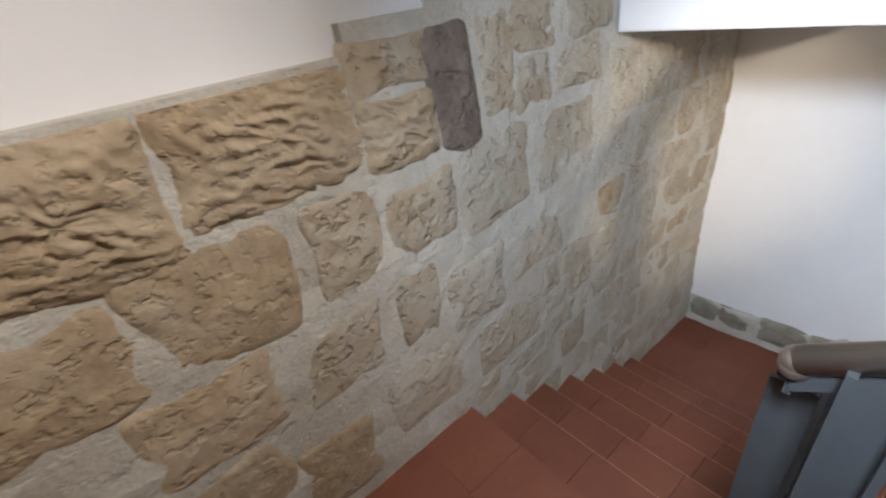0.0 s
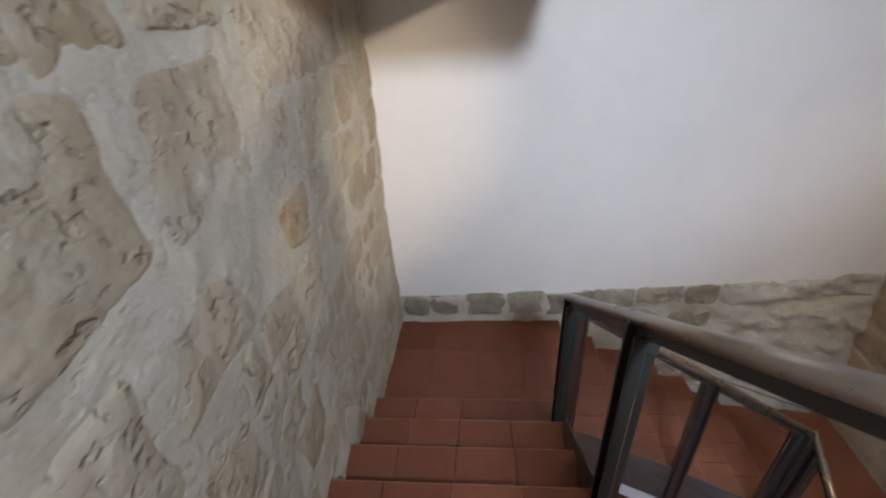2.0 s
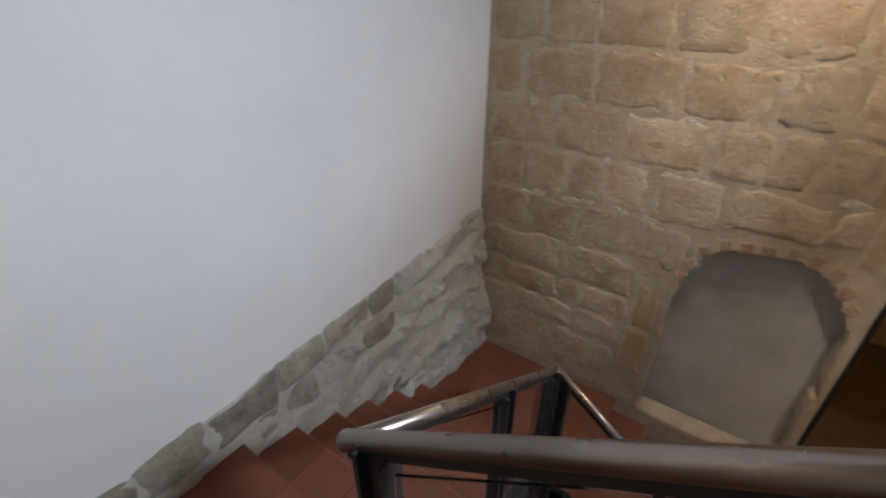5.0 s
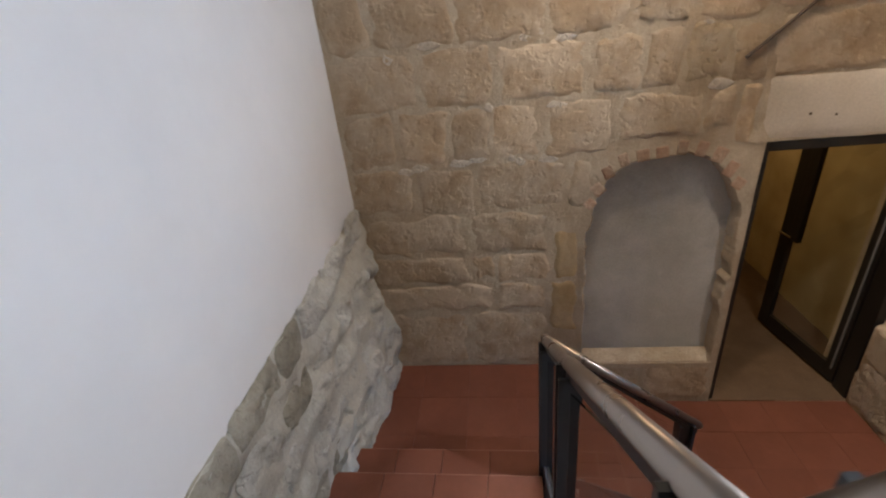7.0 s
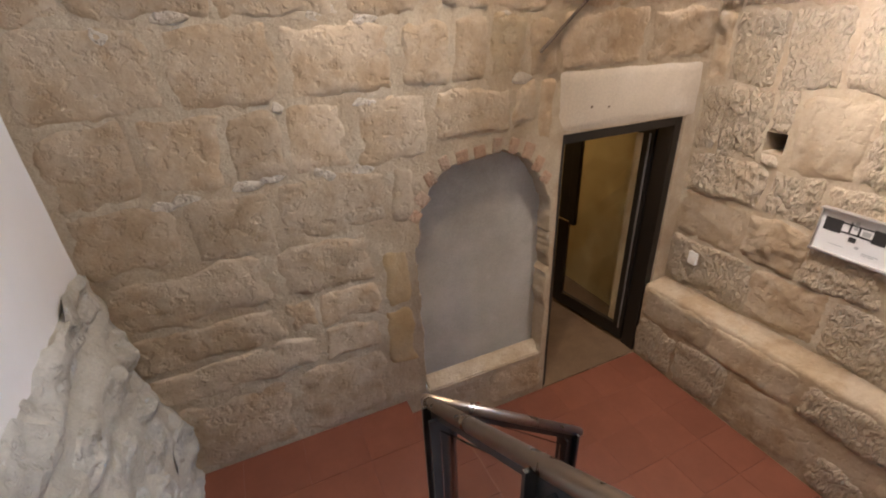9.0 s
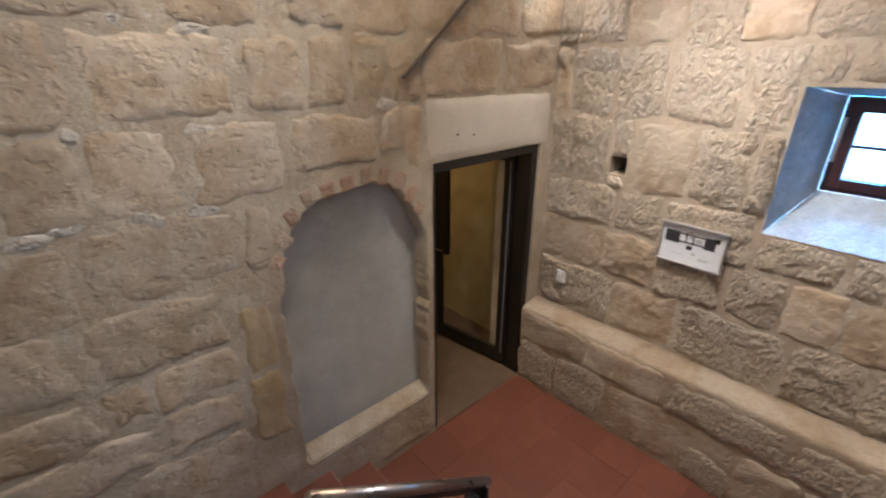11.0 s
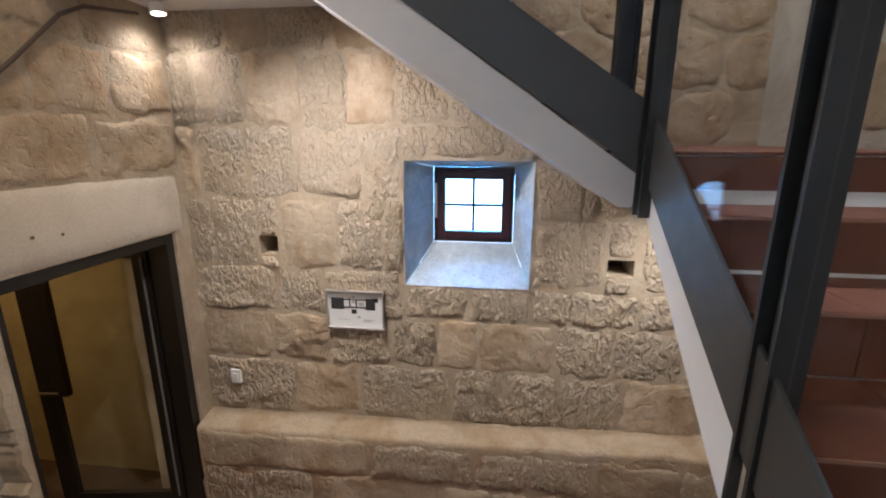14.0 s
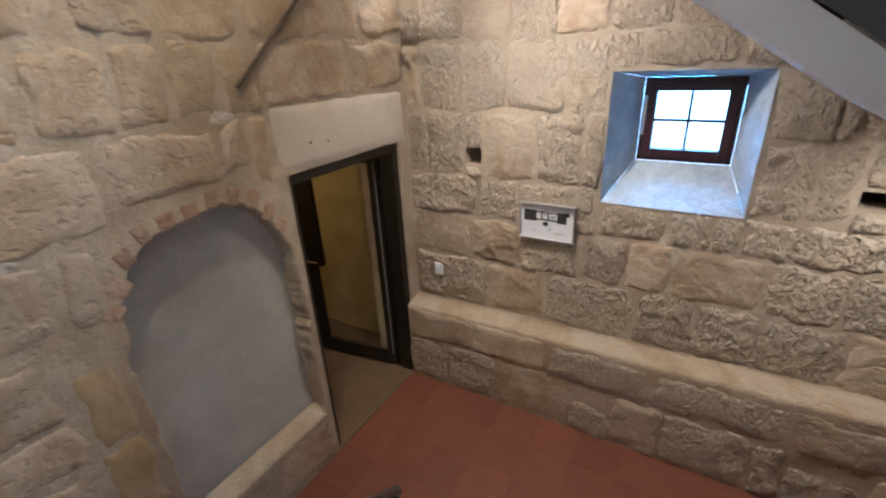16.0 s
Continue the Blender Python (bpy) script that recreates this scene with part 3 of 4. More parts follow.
structure(landing_1, "terracotta tiled quarter landing below the white wall", "landing")
Y_L1, Y_L2 = -0.10, -1.60
R2, T2 = (Z1 - Z2) / 6, 0.30
part("riser_tile", boxed(WELL_X1 + 0.01, XB, Y_L1, Y_L1 + 0.011, Z1 - R2 + 0.002, Z1 - 0.017), M_TILE, landing_1)
part("tile_bed", boxed(X_L1 - 0.09, XB - 0.006, Y_L1 + 0.002, 1.30, Z1 - 0.012, Z1 - 0.003), M_GROUT, landing_1)
tile_area(landing_1, X_L1 - 0.10, XB - 0.005, Y_L1 - 0.012, 1.30, Z1, 0.35)
# flight along the white wall
flight_2 = empty("stair_flight_2", (3.1, -0.8, Z2))
structure(flight_2, "terracotta stair flight along the white wall", "stairs")
before = set(bpy.data.objects)
for k in range(1, 6):
    step(None, (0, 1), Y_L2 + (k - 1) * T2, T2, WELL_X1 + 0.01, XB + 0.03, Z2 + k * R2, R2)
adopt(flight_2, *[o for o in bpy.data.objects if o not in before])
# second quarter landing and the last three steps
X_L2, X_F = 2.30, 1.72
landing_2 = part("landing_2", boxed(X_L2 + 0.012, XB + 0.06, YC, Y_L2 + 0.10, 0.0, Z2 - 0.012), M_PLASTER)
structure(landing_2, "terracotta tiled quarter landing by the stone wall", "landing")
R3, T3 = Z2 / 3, 0.29
part("riser_tile", boxed(X_L2, X_L2 + 0.011, YC, WELL_Y0 - 0.01, Z2 - R3 + 0.002, Z2 - 0.017), M_TILE, landing_2)
part("tile_bed", boxed(X_L2 + 0.002, XB + 0.055, YC + 0.006, Y_L2 + 0.10, Z2 - 0.012, Z2 - 0.003), M_GROUT, landing_2)
tile_area(landing_2, X_L2 - 0.012, XB + 0.06, YC + 0.005, Y_L2 + 0.10, Z2, 0.35)
flight_3 = empty("stair_flight_3", (2.0, -2.0, 0))
structure(flight_3, "three low terracotta steps beside the stone wall", "stairs")
before = set(bpy.data.objects)
for k in range(1, 3):
    step(None, (1, 0), X_F + (k - 1) * T3, T3, YC + 0.004, WELL_Y0 - 0.01, k * R3, R3)
adopt(flight_3, *[o for o in bpy.data.objects if o not in before])

# white slabs under the flights
S1 = (ZS - Z1) / 7 / T1
soffit([(X_L0 - 0.3, ZS - 0.18), (X_L0, ZS - 0.18), (X_L1, Z1 - 0.15), (X_L1, Z1 - 0.35), (X_L1 - 0.1, Z1 - 0.35), (WELL_X0, ZS - 0.26), (WELL_X0 - 0.2, ZS - 0.26), (WELL_X0 - 0.2, ZS - 0.2)], "y", WELL_Y1 + 0.004, 1.29, "slab_flight_1", "white plastered underside of the stair flight")
soffit([(0.10, ZS - 0.18), (-1.57, ZS + 6 * R0 - 0.10), (-1.57, 3.5), (-0.02, ZS - 0.27), (0.10, ZS - 0.27)], "x", XD + 0.004, WELL_X0 - 0.004, "slab_flight_0", "white plastered underside of the rising flight")
soffit([(Y_L1 + 0.1, Z1 - 0.19), (Y_L2, Z2 - 0.02), (Y_L2, Z2 - 0.2), (Y_L2 + 0.3, Z2 - 0.2), (Y_L1, Z1 - 0.42), (Y_L1 + 0.1, Z1 - 0.42)], "x", WELL_X1 + 0.004, XB - 0.02, "slab_flight_2", "white plastered underside of the stair flight")


def stringer(points, axis, a, c, label):
    o = part("stringer", prism(points, axis, a, c, 0.002), M_PLATE_LIT)
    return structure(o, label, "stringer")


def zn1(x):
    return ZS - S1 * (x - X_L0)


T_PLATE = 0.012
stringer([(WELL_X0, zn1(WELL_X0) + 0.04), (X_L1 - 0.05, zn1(X_L1 - 0.05) + 0.04), (X_L1 - 0.05, zn1(X_L1 - 0.05) - 0.22), (WELL_X0, zn1(WELL_X0) - 0.22)], "y", WELL_Y1 - T_PLATE, WELL_Y1, "dark grey painted steel plate along the flight")
S0 = R0 / T0
stringer([(WELL_Y1 - T_PLATE, ZS - 0.135), (WELL_Y1 - T_PLATE, ZS + 0.13), (-1.57, ZS + 0.13 + S0 * 1.62), (-1.57, ZS - 0.135 + S0 * 1.62)], "x", WELL_X0 - 0.002, WELL_X0 + T_PLATE - 0.002, "dark grey painted steel plate along the rising flight")
S2 = R2 / T2
stringer([(WELL_Y1 - T_PLATE, Z1 + 0.06), (Y_L1, Z1 + 0.06), (Y_L2, Z2 + 0.06 + R2), (Y_L2 + 0.05, Z2 - 0.12), (WELL_Y1 - T_PLATE, Z1 - 0.22)], "x", WELL_X1 - T_PLATE, WELL_X1, "dark grey painted steel plate along the flight")
stringer([(X_F, 0.01), (X_F, 0.20), (X_L2, Z2 + 0.06), (WELL_X1 - T_PLATE - 0.003, Z2 + 0.06), (WELL_X1 - T_PLATE - 0.003, 0.01)], "y", WELL_Y0 - T_PLATE, WELL_Y0, "dark grey painted steel plate beside the low steps")


# ---- railings ----
def railing(a, c, drop, posts, side, label, foot_drop=0.0):
    """Round handrail on a flat bar from a to c, with twin-bar posts that go down by drop, and glass panes between them."""
    a, c = Vector(a), Vector(c)
    flat = Vector((c.x - a.x, c.y - a.y, 0)).normalized()
    thing = empty("railing", (a.x, a.y, a.z - drop))
    tagged(thing, label, "railing", group="stair railings")
    obs = []
    bm = bmesh.new()
    rod(bm, a, c, 0.023, 20)
    for e_ in (a, c):
        bmesh.ops.create_icosphere(bm, subdivisions=3, radius=0.0232, matrix=Matrix.Translation(e_))
    obs.append(part("handrail", bm, M_RAIL, label="satin bronze-brown round handrail", smooth=False))
    for p in obs[-1].data.polygons:
        p.use_smooth = len(p.vertices) <= 4
    out = Vector((-flat.y, flat.x, 0)) * side
    bm = bmesh.new()
    vs = []
    for e in (a, c):
        for o_ in (-0.005, 0.005):
            for z_ in (-0.018, -0.062):
                vs.append(bm.verts.new(e + out * o_ + Vector((0, 0, z_))))
    for q in ((0, 1, 3, 2), (4, 6, 7, 5), (0, 4, 5, 1), (2, 3, 7, 6), (0, 2, 6, 4), (1, 5, 7, 3)):
        bm.faces.new([vs[i] for i in q])
    obs.append(part("rail_bar", bm, M_STEEL))
    length = (c - a).xy.length

    def bar(bm, p, width, thick, shift, top, bottom):
        e1, e2 = flat * width / 2, out * thick / 2
        base = p + out * shift
        lo = [bm.verts.new(base + sx * e1 + sy * e2 + Vector((0, 0, bottom))) for sx, sy in ((-1, -1), (1, -1), (1, 1), (-1, 1))]
        up = [bm.verts.new(base + sx * e1 + sy * e2 + Vector((0, 0, top))) for sx, sy in ((-1, -1), (1, -1), (1, 1), (-1, 1))]
        bm.faces.new(lo[::-1])
        bm.faces.new(up)
        for i in range(4):
            j = (i + 1) % 4
            bm.faces.new((lo[i], lo[j], up[j], up[i]))
    for f in posts:
        p = a.lerp(c, f)
        bm = bmesh.new()
        bar(bm, p, 0.056, 0.008, 0.0, -0.03, -drop + 0.06)
        post = part("post", bm, M_STEEL)
        obs.append(post)
        for e_ in (-0.034, 0.034):
            bm = bmesh.new()
            bar(bm, p + flat * e_, 0.012, 0.072, 0.0, -0.03, -drop)
            flange = part("post_bar", bm, M_STEEL)
            flange.parent = post
        for dz in (0.06, 0.19):
            bm = bmesh.new()
            b0_ = p + out * 0.003 + Vector((0, 0, -drop + dz))
            rod(bm, b0_, b0_ + out * 0.010, 0.010, 8)
            bolt = part("bolt", bm, M_STEEL)
            bolt.parent = post
    for f0_, f1_ in zip(posts, posts[1:]):
        p, q = a.lerp(c, f0_) + flat * 0.05, a.lerp(c, f1_) - flat * 0.05
        bm = bmesh.new()
        vs = []
        for e in (p, q):
            for o_ in (-0.004, 0.004):
                for z_ in (-0.075, -drop + 0.30):
                    vs.append(bm.verts.new(e + out * o_ + Vector((0, 0, z_))))
        for k in ((0, 1, 3, 2), (4, 6, 7, 5), (0, 4, 5, 1), (2, 3, 7, 6), (0, 2, 6, 4), (1, 5, 7, 3)):
            bm.faces.new([vs[i] for i in k])
        bmesh.ops.recalc_face_normals(bm, faces=bm.faces)
        pane = part("glass_pane", bm, M_GLASS, label="clear glass infill pane")
        pane.visible_shadow = False
        obs.append(pane)
    adopt(thing, *obs)
    return thing


railing((0.66, 0.065, 3.95), (2.54, 0.10, 2.645), 1.40, (0.07, 0.54, 0.95), -1, "dark steel and glass railing with bronze-brown handrail")
railing((0.66, 0.065, 3.96), (0.69, -1.50, 5.05), 1.33, (0.06, 0.50, 0.94), 1, "dark steel and glass railing of the rising flight")
railing((2.54, 0.10, 2.635), (2.53, -1.47, 1.57), 1.32, (0.05, 0.55, 0.95), -1, "dark steel railing with handrail beside the white wall flight")
railing((2.53, -1.47, 1.58), (1.73, -1.49, 0.97), 1.20, (0.08, 0.92), -1, "short dark steel railing beside the low steps")

# ---- wall C details ----
rng = random.Random(5)
LINTEL = (-0.15, 1.14, 2.16, 2.54)
part("lintel", stone_sheet(LINTEL[0] + 0.02, LINTEL[1], LINTEL[2] - 0.006, LINTEL[3], face_c, 0.014, 0.004, 0.0012, 0.003, 0.01, rng), M_LINTEL, wall_c, "pale smooth dressed stone lintel", smooth=True)
# dark discs that paint in the shade of two small drill holes
for u_ in (0.74, 0.88):
    bm = bmesh.new()
    rod(bm, face_c(u_, 2.30 + 0.1 * (u_ - 0.74), 0.012), face_c(u_, 2.30 + 0.1 * (u_ - 0.74), 0.0185), 0.008, 8)
    part("dowel_hole", bm, M_HOLESHADE, wall_c, "small dark drill mark in the lintel")


def arch_r(th):
    """Outline of the walled-up arch, seen from its middle."""
    cx, cz, w, lo, hi = 1.63, 1.30, 0.49, 0.43, 2.11
    c_, s_ = math.cos(th), math.sin(th)
    best = 9.0
    if abs(c_) > 1e-6:
        best = min(best, w / abs(c_))
    if s_ < -1e-6:
        best = min(best, (lo - cz) / s_)
    if s_ > 0:
        a_, b_ = w * 1.02, hi - cz
        best = min(best, 1 / ((abs(c_) / a_) ** 2.7 + (s_ / b_) ** 2.7) ** (1 / 2.7))
    wob_ = 0.03 * noise.noise(Vector((c_ * 4, s_ * 4, 1))) + 0.02 * noise.noise(Vector((c_ * 13, s_ * 13, 4)))
    return cx, cz, best + wob_


def niche_ring():
    bm = bmesh.new()
    cx, cz = 1.63, 1.30
    u0, u1, v0, v1 = NICHE
    ths = sorted([2 * math.pi * k / 140 for k in range(140)] + [math.atan2(v - cz, u - cx) % (2 * math.pi) for u in (u0, u1) for v in (v0, v1)])
    rows = []
    for th in ths:
        _, _, r = arch_r(th)
        c_, s_ = math.cos(th), math.sin(th)
        far = min((u1 - cx) / c_ if c_ > 1e-6 else 9, (u0 - cx) / c_ if c_ < -1e-6 else 9, (v1 - cz) / s_ if s_ > 1e-6 else 9, (v0 - cz) / s_ if s_ < -1e-6 else 9)
        r = min(r, far - 0.004)
        rows.append([bm.verts.new(face_c(cx + c_ * far, cz + s_ * far, 0.0)), bm.verts.new(face_c(cx + c_ * (r + 0.012), cz + s_ * (r + 0.012), 0.004)), bm.verts.new(face_c(cx + c_ * r, cz + s_ * r, -0.012)), bm.verts.new(face_c(cx + c_ * (r - 0.015), cz + s_ * (r - 0.015), -0.16))])
    for i in range(len(rows)):
        a_, b_ = rows[i], rows[(i + 1) % len(rows)]
        for k in range(3):
            bm.faces.new((a_[k], a_[k + 1], b_[k + 1], b_[k]))
    bmesh.ops.recalc_face_normals(bm, faces=bm.faces)
    return bm


part("arch_surround", niche_ring(), M_MORTAR, wall_c, "ragged broken edge of the walled-up arch")
part("arch_infill", slab_with_holes(NICHE[0] + 0.01, NICHE[1] - 0.01, NICHE[2] + 0.01, NICHE[3] - 0.01, [], lambda u, v, d: face_c(u, v, d - 0.085 - 0.03 * min(1, (2.1 - v) * 1.5)), 0.1, 0.09, 0.004), M_NICHE, wall_c, "smooth grey cement infill of the arch")
# pale sloping sill in the arch
part("arch_sill", prism([(YC - 0.10, 0.50), (YC + 0.008, 0.425), (YC + 0.008, 0.36), (YC - 0.10, 0.36)], "x", 1.12, 2.10, 0.008), M_MORTAR, wall_c, "pale sloping sill at the foot of the arch")
# broken brick rim over the arch
for k in range(11):
    th = math.pi * (0.26 + 0.44 * k / 10)
    cx, cz, r = arch_r(th)
    r += 0.045
    bm = boxed(-0.045, 0.045, -0.012, 0.007, -0.040, 0.040, bevel=0.012)
    bmesh.ops.transform(bm, verts=bm.verts, matrix=Matrix.Translation(face_c(cx + math.cos(th) * r, cz + math.sin(th) * r, 0.001)) @ Matrix.Rotation(-th + rng.uniform(-0.1, 0.1), 4, 'Y') @ Matrix.Diagonal((rng.uniform(0.8, 1.15), 1, rng.uniform(0.8, 1.05), 1)))
    part("brick", bm, M_BRICK, wall_c)


def pick_c(r, g):
    if abs(r[0] - 2.17) < 0.03 and r[3] < 1.7 and r[1] < 2.4:
        return M_OCHRESTONE
    return M_RUBBLE if abs(r[0] - 1.38) < 0.02 and r[1] < 1.7 else M_ASHLAR


ROWS_C = [
    (0.02, 0.40, (1.10, 1.62, 2.17)),
    (0.44, 0.96, (2.40, 3.00, 3.75)),
    (0.96, 1.22, (2.38, 2.78, 3.75)),
    (1.22, 1.47, (2.38, 2.76, 2.95, 3.75)),
    (0.74, 1.22, (2.17, 2.37)),
    (1.22, 1.66, (2.17, 2.36)),
    (1.47, 1.80, (2.37, 2.95, 3.75)),
    (1.80, 2.16, (2.05, 2.25, 2.88, 3.30, 3.75)),
    (2.16, 2.52, (1.15, 1.45, 1.98, 2.41, 2.75, 3.02, 3.36, 3.75)),
    (2.52, 2.87, (-0.15, 0.46, 1.14, 1.38, 1.63, 1.85, 2.15, 2.71, 3.18, 3.75)),
    (2.87, 3.22, (-0.15, 0.30, 0.75, 1.20, 1.60, 1.91, 2.40, 2.94, 3.45, 3.75)),
    (3.22, 3.56, (-0.15, 0.42, 0.85, 1.25, 1.67, 2.10, 2.52, 2.98, 3.34, 3.75)),
    (3.56, 3.88, (-0.15, 0.60, 1.10, 1.50, 1.90, 2.35, 2.80, 3.20, 3.75)),
    (3.88, 4.20, (-0.15, 0.40, 0.90, 1.35, 1.75, 2.20, 2.60, 3.05, 3.40, 3.75)),
]
holes_c = [DOOR, LINTEL, (NICHE[0] - 0.02, NICHE[1], 0.40, 1.6), (1.15, 2.1, 1.6, 1.95), (1.28, 2.0, 1.95, 2.23)]
lay(wall_c, bonded(ROWS_C, holes_c), face_c, rng, pick_c, proud=0.003, joint=0.012, rough=0.0075, wob=0.038, rounding=0.07, cell=0.026)
# flat crumbs of lime left standing on the joints
for _ in range(26):
    cu, cv = rng.uniform(1.2, 3.5), rng.choice((1.80, 2.16, 2.52, 2.87, 3.22)) + rng.uniform(-0.04, 0.04)
    if 1.05 < cu < 2.2 and cv < 2.3:
        continue
    w_, h_ = rng.uniform(0.03, 0.10), rng.uniform(0.02, 0.05)
    part("lime_smear", rubble_stone(((cu - w_, cv), (cu - w_ * 0.3, cv - h_), (cu + w_, cv - h_ * 0.4), (cu + w_ * 0.4, cv + h_)), face_c, 0.003, 0.002, 0.008, 0.03, rng, 0.012), M_LIME, wall_c, smooth=True)

# ---- wall D details ----
rng = random.Random(11)


def pick_d(r, g):
    return M_TOOLED if g.random() < 0.8 else M_ASHLAR


ROWS_D = [
    (0.80, 1.22, (-2.60, -1.91, -1.43, -0.79, -0.42, -0.06, 0.35, 0.85, 1.25)),
    (1.22, 1.58, (-2.60, -2.05, -1.64, -1.20, -0.89, -0.61, -0.10, 0.28, 0.70, 1.25)),
    (1.58, 1.90, (-2.60, -1.99, -1.65, -1.09)),
    (1.58, 1.82, (-1.09, -0.67, -0.42, -0.03, 0.40, 0.80, 1.25)),
    (1.90, 2.38, (-2.60, -2.42, -1.93, -1.55, -1.22, -1.10)),
    (1.82, 2.27, (-0.28, -0.02, 0.40, 0.80, 1.25)),
    (2.27, 2.60, (-0.28, 0.10, 0.45, 0.85, 1.25)),
    (2.38, 2.83, (-2.60, -2.46, -2.12, -1.78, -1.35, -1.10)),
    (2.62, 2.83, (-1.10, -0.93, -0.46, -0.10)),
    (2.83, 3.26, (-2.60, -2.44, -2.10, -1.75, -1.44, -1.13, -0.80, -0.40)),
    (3.26, 3.58, (-2.60, -2.20, -1.90, -1.50, -1.15, -0.80, -0.56)),
    (3.58, 3.90, (-2.60, -2.35, -1.95, -1.60, -1.20, -0.90, -0.56)),
]
holes_d = [BAY, BAY_LOW, (WIN[0] - 0.015, WIN[1] + 0.015, WIN[2] - 0.01, WIN[3] + 0.015), HOLE1, HOLE2]
lay(wall_d, bonded(ROWS_D, holes_d), face_d, rng, pick_d, proud=0.007, joint=0.004, rough=0.0135, wob=0.026, rounding=0.07, cell=0.013)
for hy0, hy1, hz0, hz1 in (HOLE1, HOLE2):
    bm = boxed(XD - 0.30, XD - 0.26, hy0 - 0.03, hy1 + 0.03, hz0 - 0.03, hz1 + 0.03)
    part("putlog_back", bm, M_HOLESHADE, wall_d, "dark back of an old putlog hole")

for poly in rubble_cells(-0.5, 1.2, 2.72, 5.5, 0.52, 0.34, rng):
    part("rubble_stone", rubble_stone(poly, lambda u, v, d: (-0.615 + d, max(-0.54, min(u, 1.2)), v), 0.006, 0.016, 0.012, 0.02, rng), M_ASHLAR, bay_back, smooth=True)

# ledge at the foot of wall D
XF = 0.05


def ledge_top(y):
    return 0.745 + 0.022 * (y + 2.6)


bm = bmesh.new()
ny = 60
rows = []
for k in range(ny + 1):
    y = YC + 0.003 + (1.2 - YC) * k / ny
    zt = ledge_top(y)
    prof = [(XF, -0.02), (XF, 0.12), (XF, 0.3), (XF, 0.45), (XF, zt - 0.04), (XF - 0.004, zt - 0.015), (XF - 0.018, zt), (XF - 0.12, zt + 0.012), (XD - 0.01, zt + 0.035), (XD - 0.01, -0.02)]
    row = []
    for q, (x, z) in enumerate(prof):
        w = noise.noise_vector(Vector((x * 6, y * 5, z * 6))) * (0.014 if 0 < q < 8 else 0)
        row.append(bm.verts.new((x + w.x, y, z + w.z * (q > 0))))
    rows.append(row)
for a_, b_ in zip(rows, rows[1:]):
    for k in range(len(a_) - 1):
        bm.faces.new((a_[k], a_[k + 1], b_[k + 1], b_[k]))
bmesh.ops.recalc_face_normals(bm, faces=bm.faces)
ledge = part("wall_ledge", bm, M_ASHLAR, smooth=True)
structure(ledge, "worn projecting stone ledge at the wall's foot", "ledge")


def face_ledge(y, z, d):
    zt = ledge_top(y)
    over = max(0, z - (zt - 0.03))
    return (XF + d - over, y, z)


ROWS_L = [
    (0.45, 0.74, (-2.60, -1.97, -1.34, -0.60, 0.18, 0.70, 1.15)),
    (0.01, 0.45, (-2.60, -2.20, -1.75, -1.15, -0.50, 0.05, 0.60, 1.15)),
]
POCKETS = [(-1.14, -0.83, 0.31, 0.41), (0.21, 0.62, 0.33, 0.45)]
lay(ledge, bonded(ROWS_L, POCKETS), face_ledge, rng, pick_d, proud=0.004, joint=0.004, rough=0.012, wob=0.030, rounding=0.10, cell=0.024)

# ---- small window ----
window_1 = empty("window_1", (-0.47, -0.67, 2.05))
structure(window_1, "small four-pane window in a deep whitewashed reveal", "window")
obs = []
XW = -0.44
W0, W1, WZ0, WZ1 = -0.945, -0.395, 2.05, 2.57


def reveal(corners):
    n = 10
    bm = bmesh.new()
    a_, b_, c_, d_ = [Vector(p) for p in corners]
    g_ = []
    for i in range(n + 1):
        row = []
        for j in range(n + 1):
            p = a_.lerp(b_, i / n).lerp(d_.lerp(c_, i / n), j / n)
            if 0 < i < n and 0 < j < n:
                p += noise.noise_vector(p * 9) * 0.010
            row.append(bm.verts.new(p))
        g_.append(row)
    for i in range(n):
        for j in range(n):
            bm.faces.new((g_[i][j], g_[i + 1][j], g_[i + 1][j + 1], g_[i][j + 1]))
    return part("reveal", bm, M_REVEAL, smooth=True)


o0, o1, p0, p1 = WIN
XO = XD + 0.006
obs.append(reveal([(XO, o0 - 0.004, p0), (XW, W0, WZ0), (XW, W0, WZ1), (XO, o0 - 0.004, p1)]))
obs.append(reveal([(XO, o1 + 0.004, p0), (XW, W1, WZ0), (XW, W1, WZ1), (XO, o1 + 0.004, p1)]))
obs.append(reveal([(XO, o0, p1 + 0.004), (XW, W0, WZ1), (XW, W1, WZ1), (XO, o1, p1 + 0.004)]))
sill = reveal([(XO, o0, p0 - 0.004), (XW, W0, WZ0), (XW, W1, WZ0), (XO, o1, p0 - 0.004)])
sill.name = "window_sill"
obs.append(sill)


def frame_ring(x0, x1, y0, y1, z0, z1, t):
    bm = bmesh.new()
    box(bm, x0, x1, y0, y0 + t, z0, z1, 0.004)
    box(bm, x0, x1, y1 - t, y1, z0, z1, 0.004)
    box(bm, x0 + 0.001, x1 - 0.001, y0 + t, y1 - t, z0, z0 + t, 0.004)
    box(bm, x0 + 0.001, x1 - 0.001, y0 + t, y1 - t, z1 - t, z1, 0.004)
    return bm


obs.append(part("window_frame", frame_ring(XW - 0.06, XW + 0.005, W0 + 0.002, W1 - 0.002, WZ0 + 0.002, WZ1 - 0.002, 0.035), M_WINFRAME))
obs.append(part("casement", frame_ring(XW - 0.045, XW + 0.022, W0 + 0.03, W1 - 0.03, WZ0 + 0.03, WZ1 - 0.03, 0.052), M_WINFRAME))
G0, G1, GZ0, GZ1 = W0 + 0.08, W1 - 0.08, WZ0 + 0.08, WZ1 - 0.08
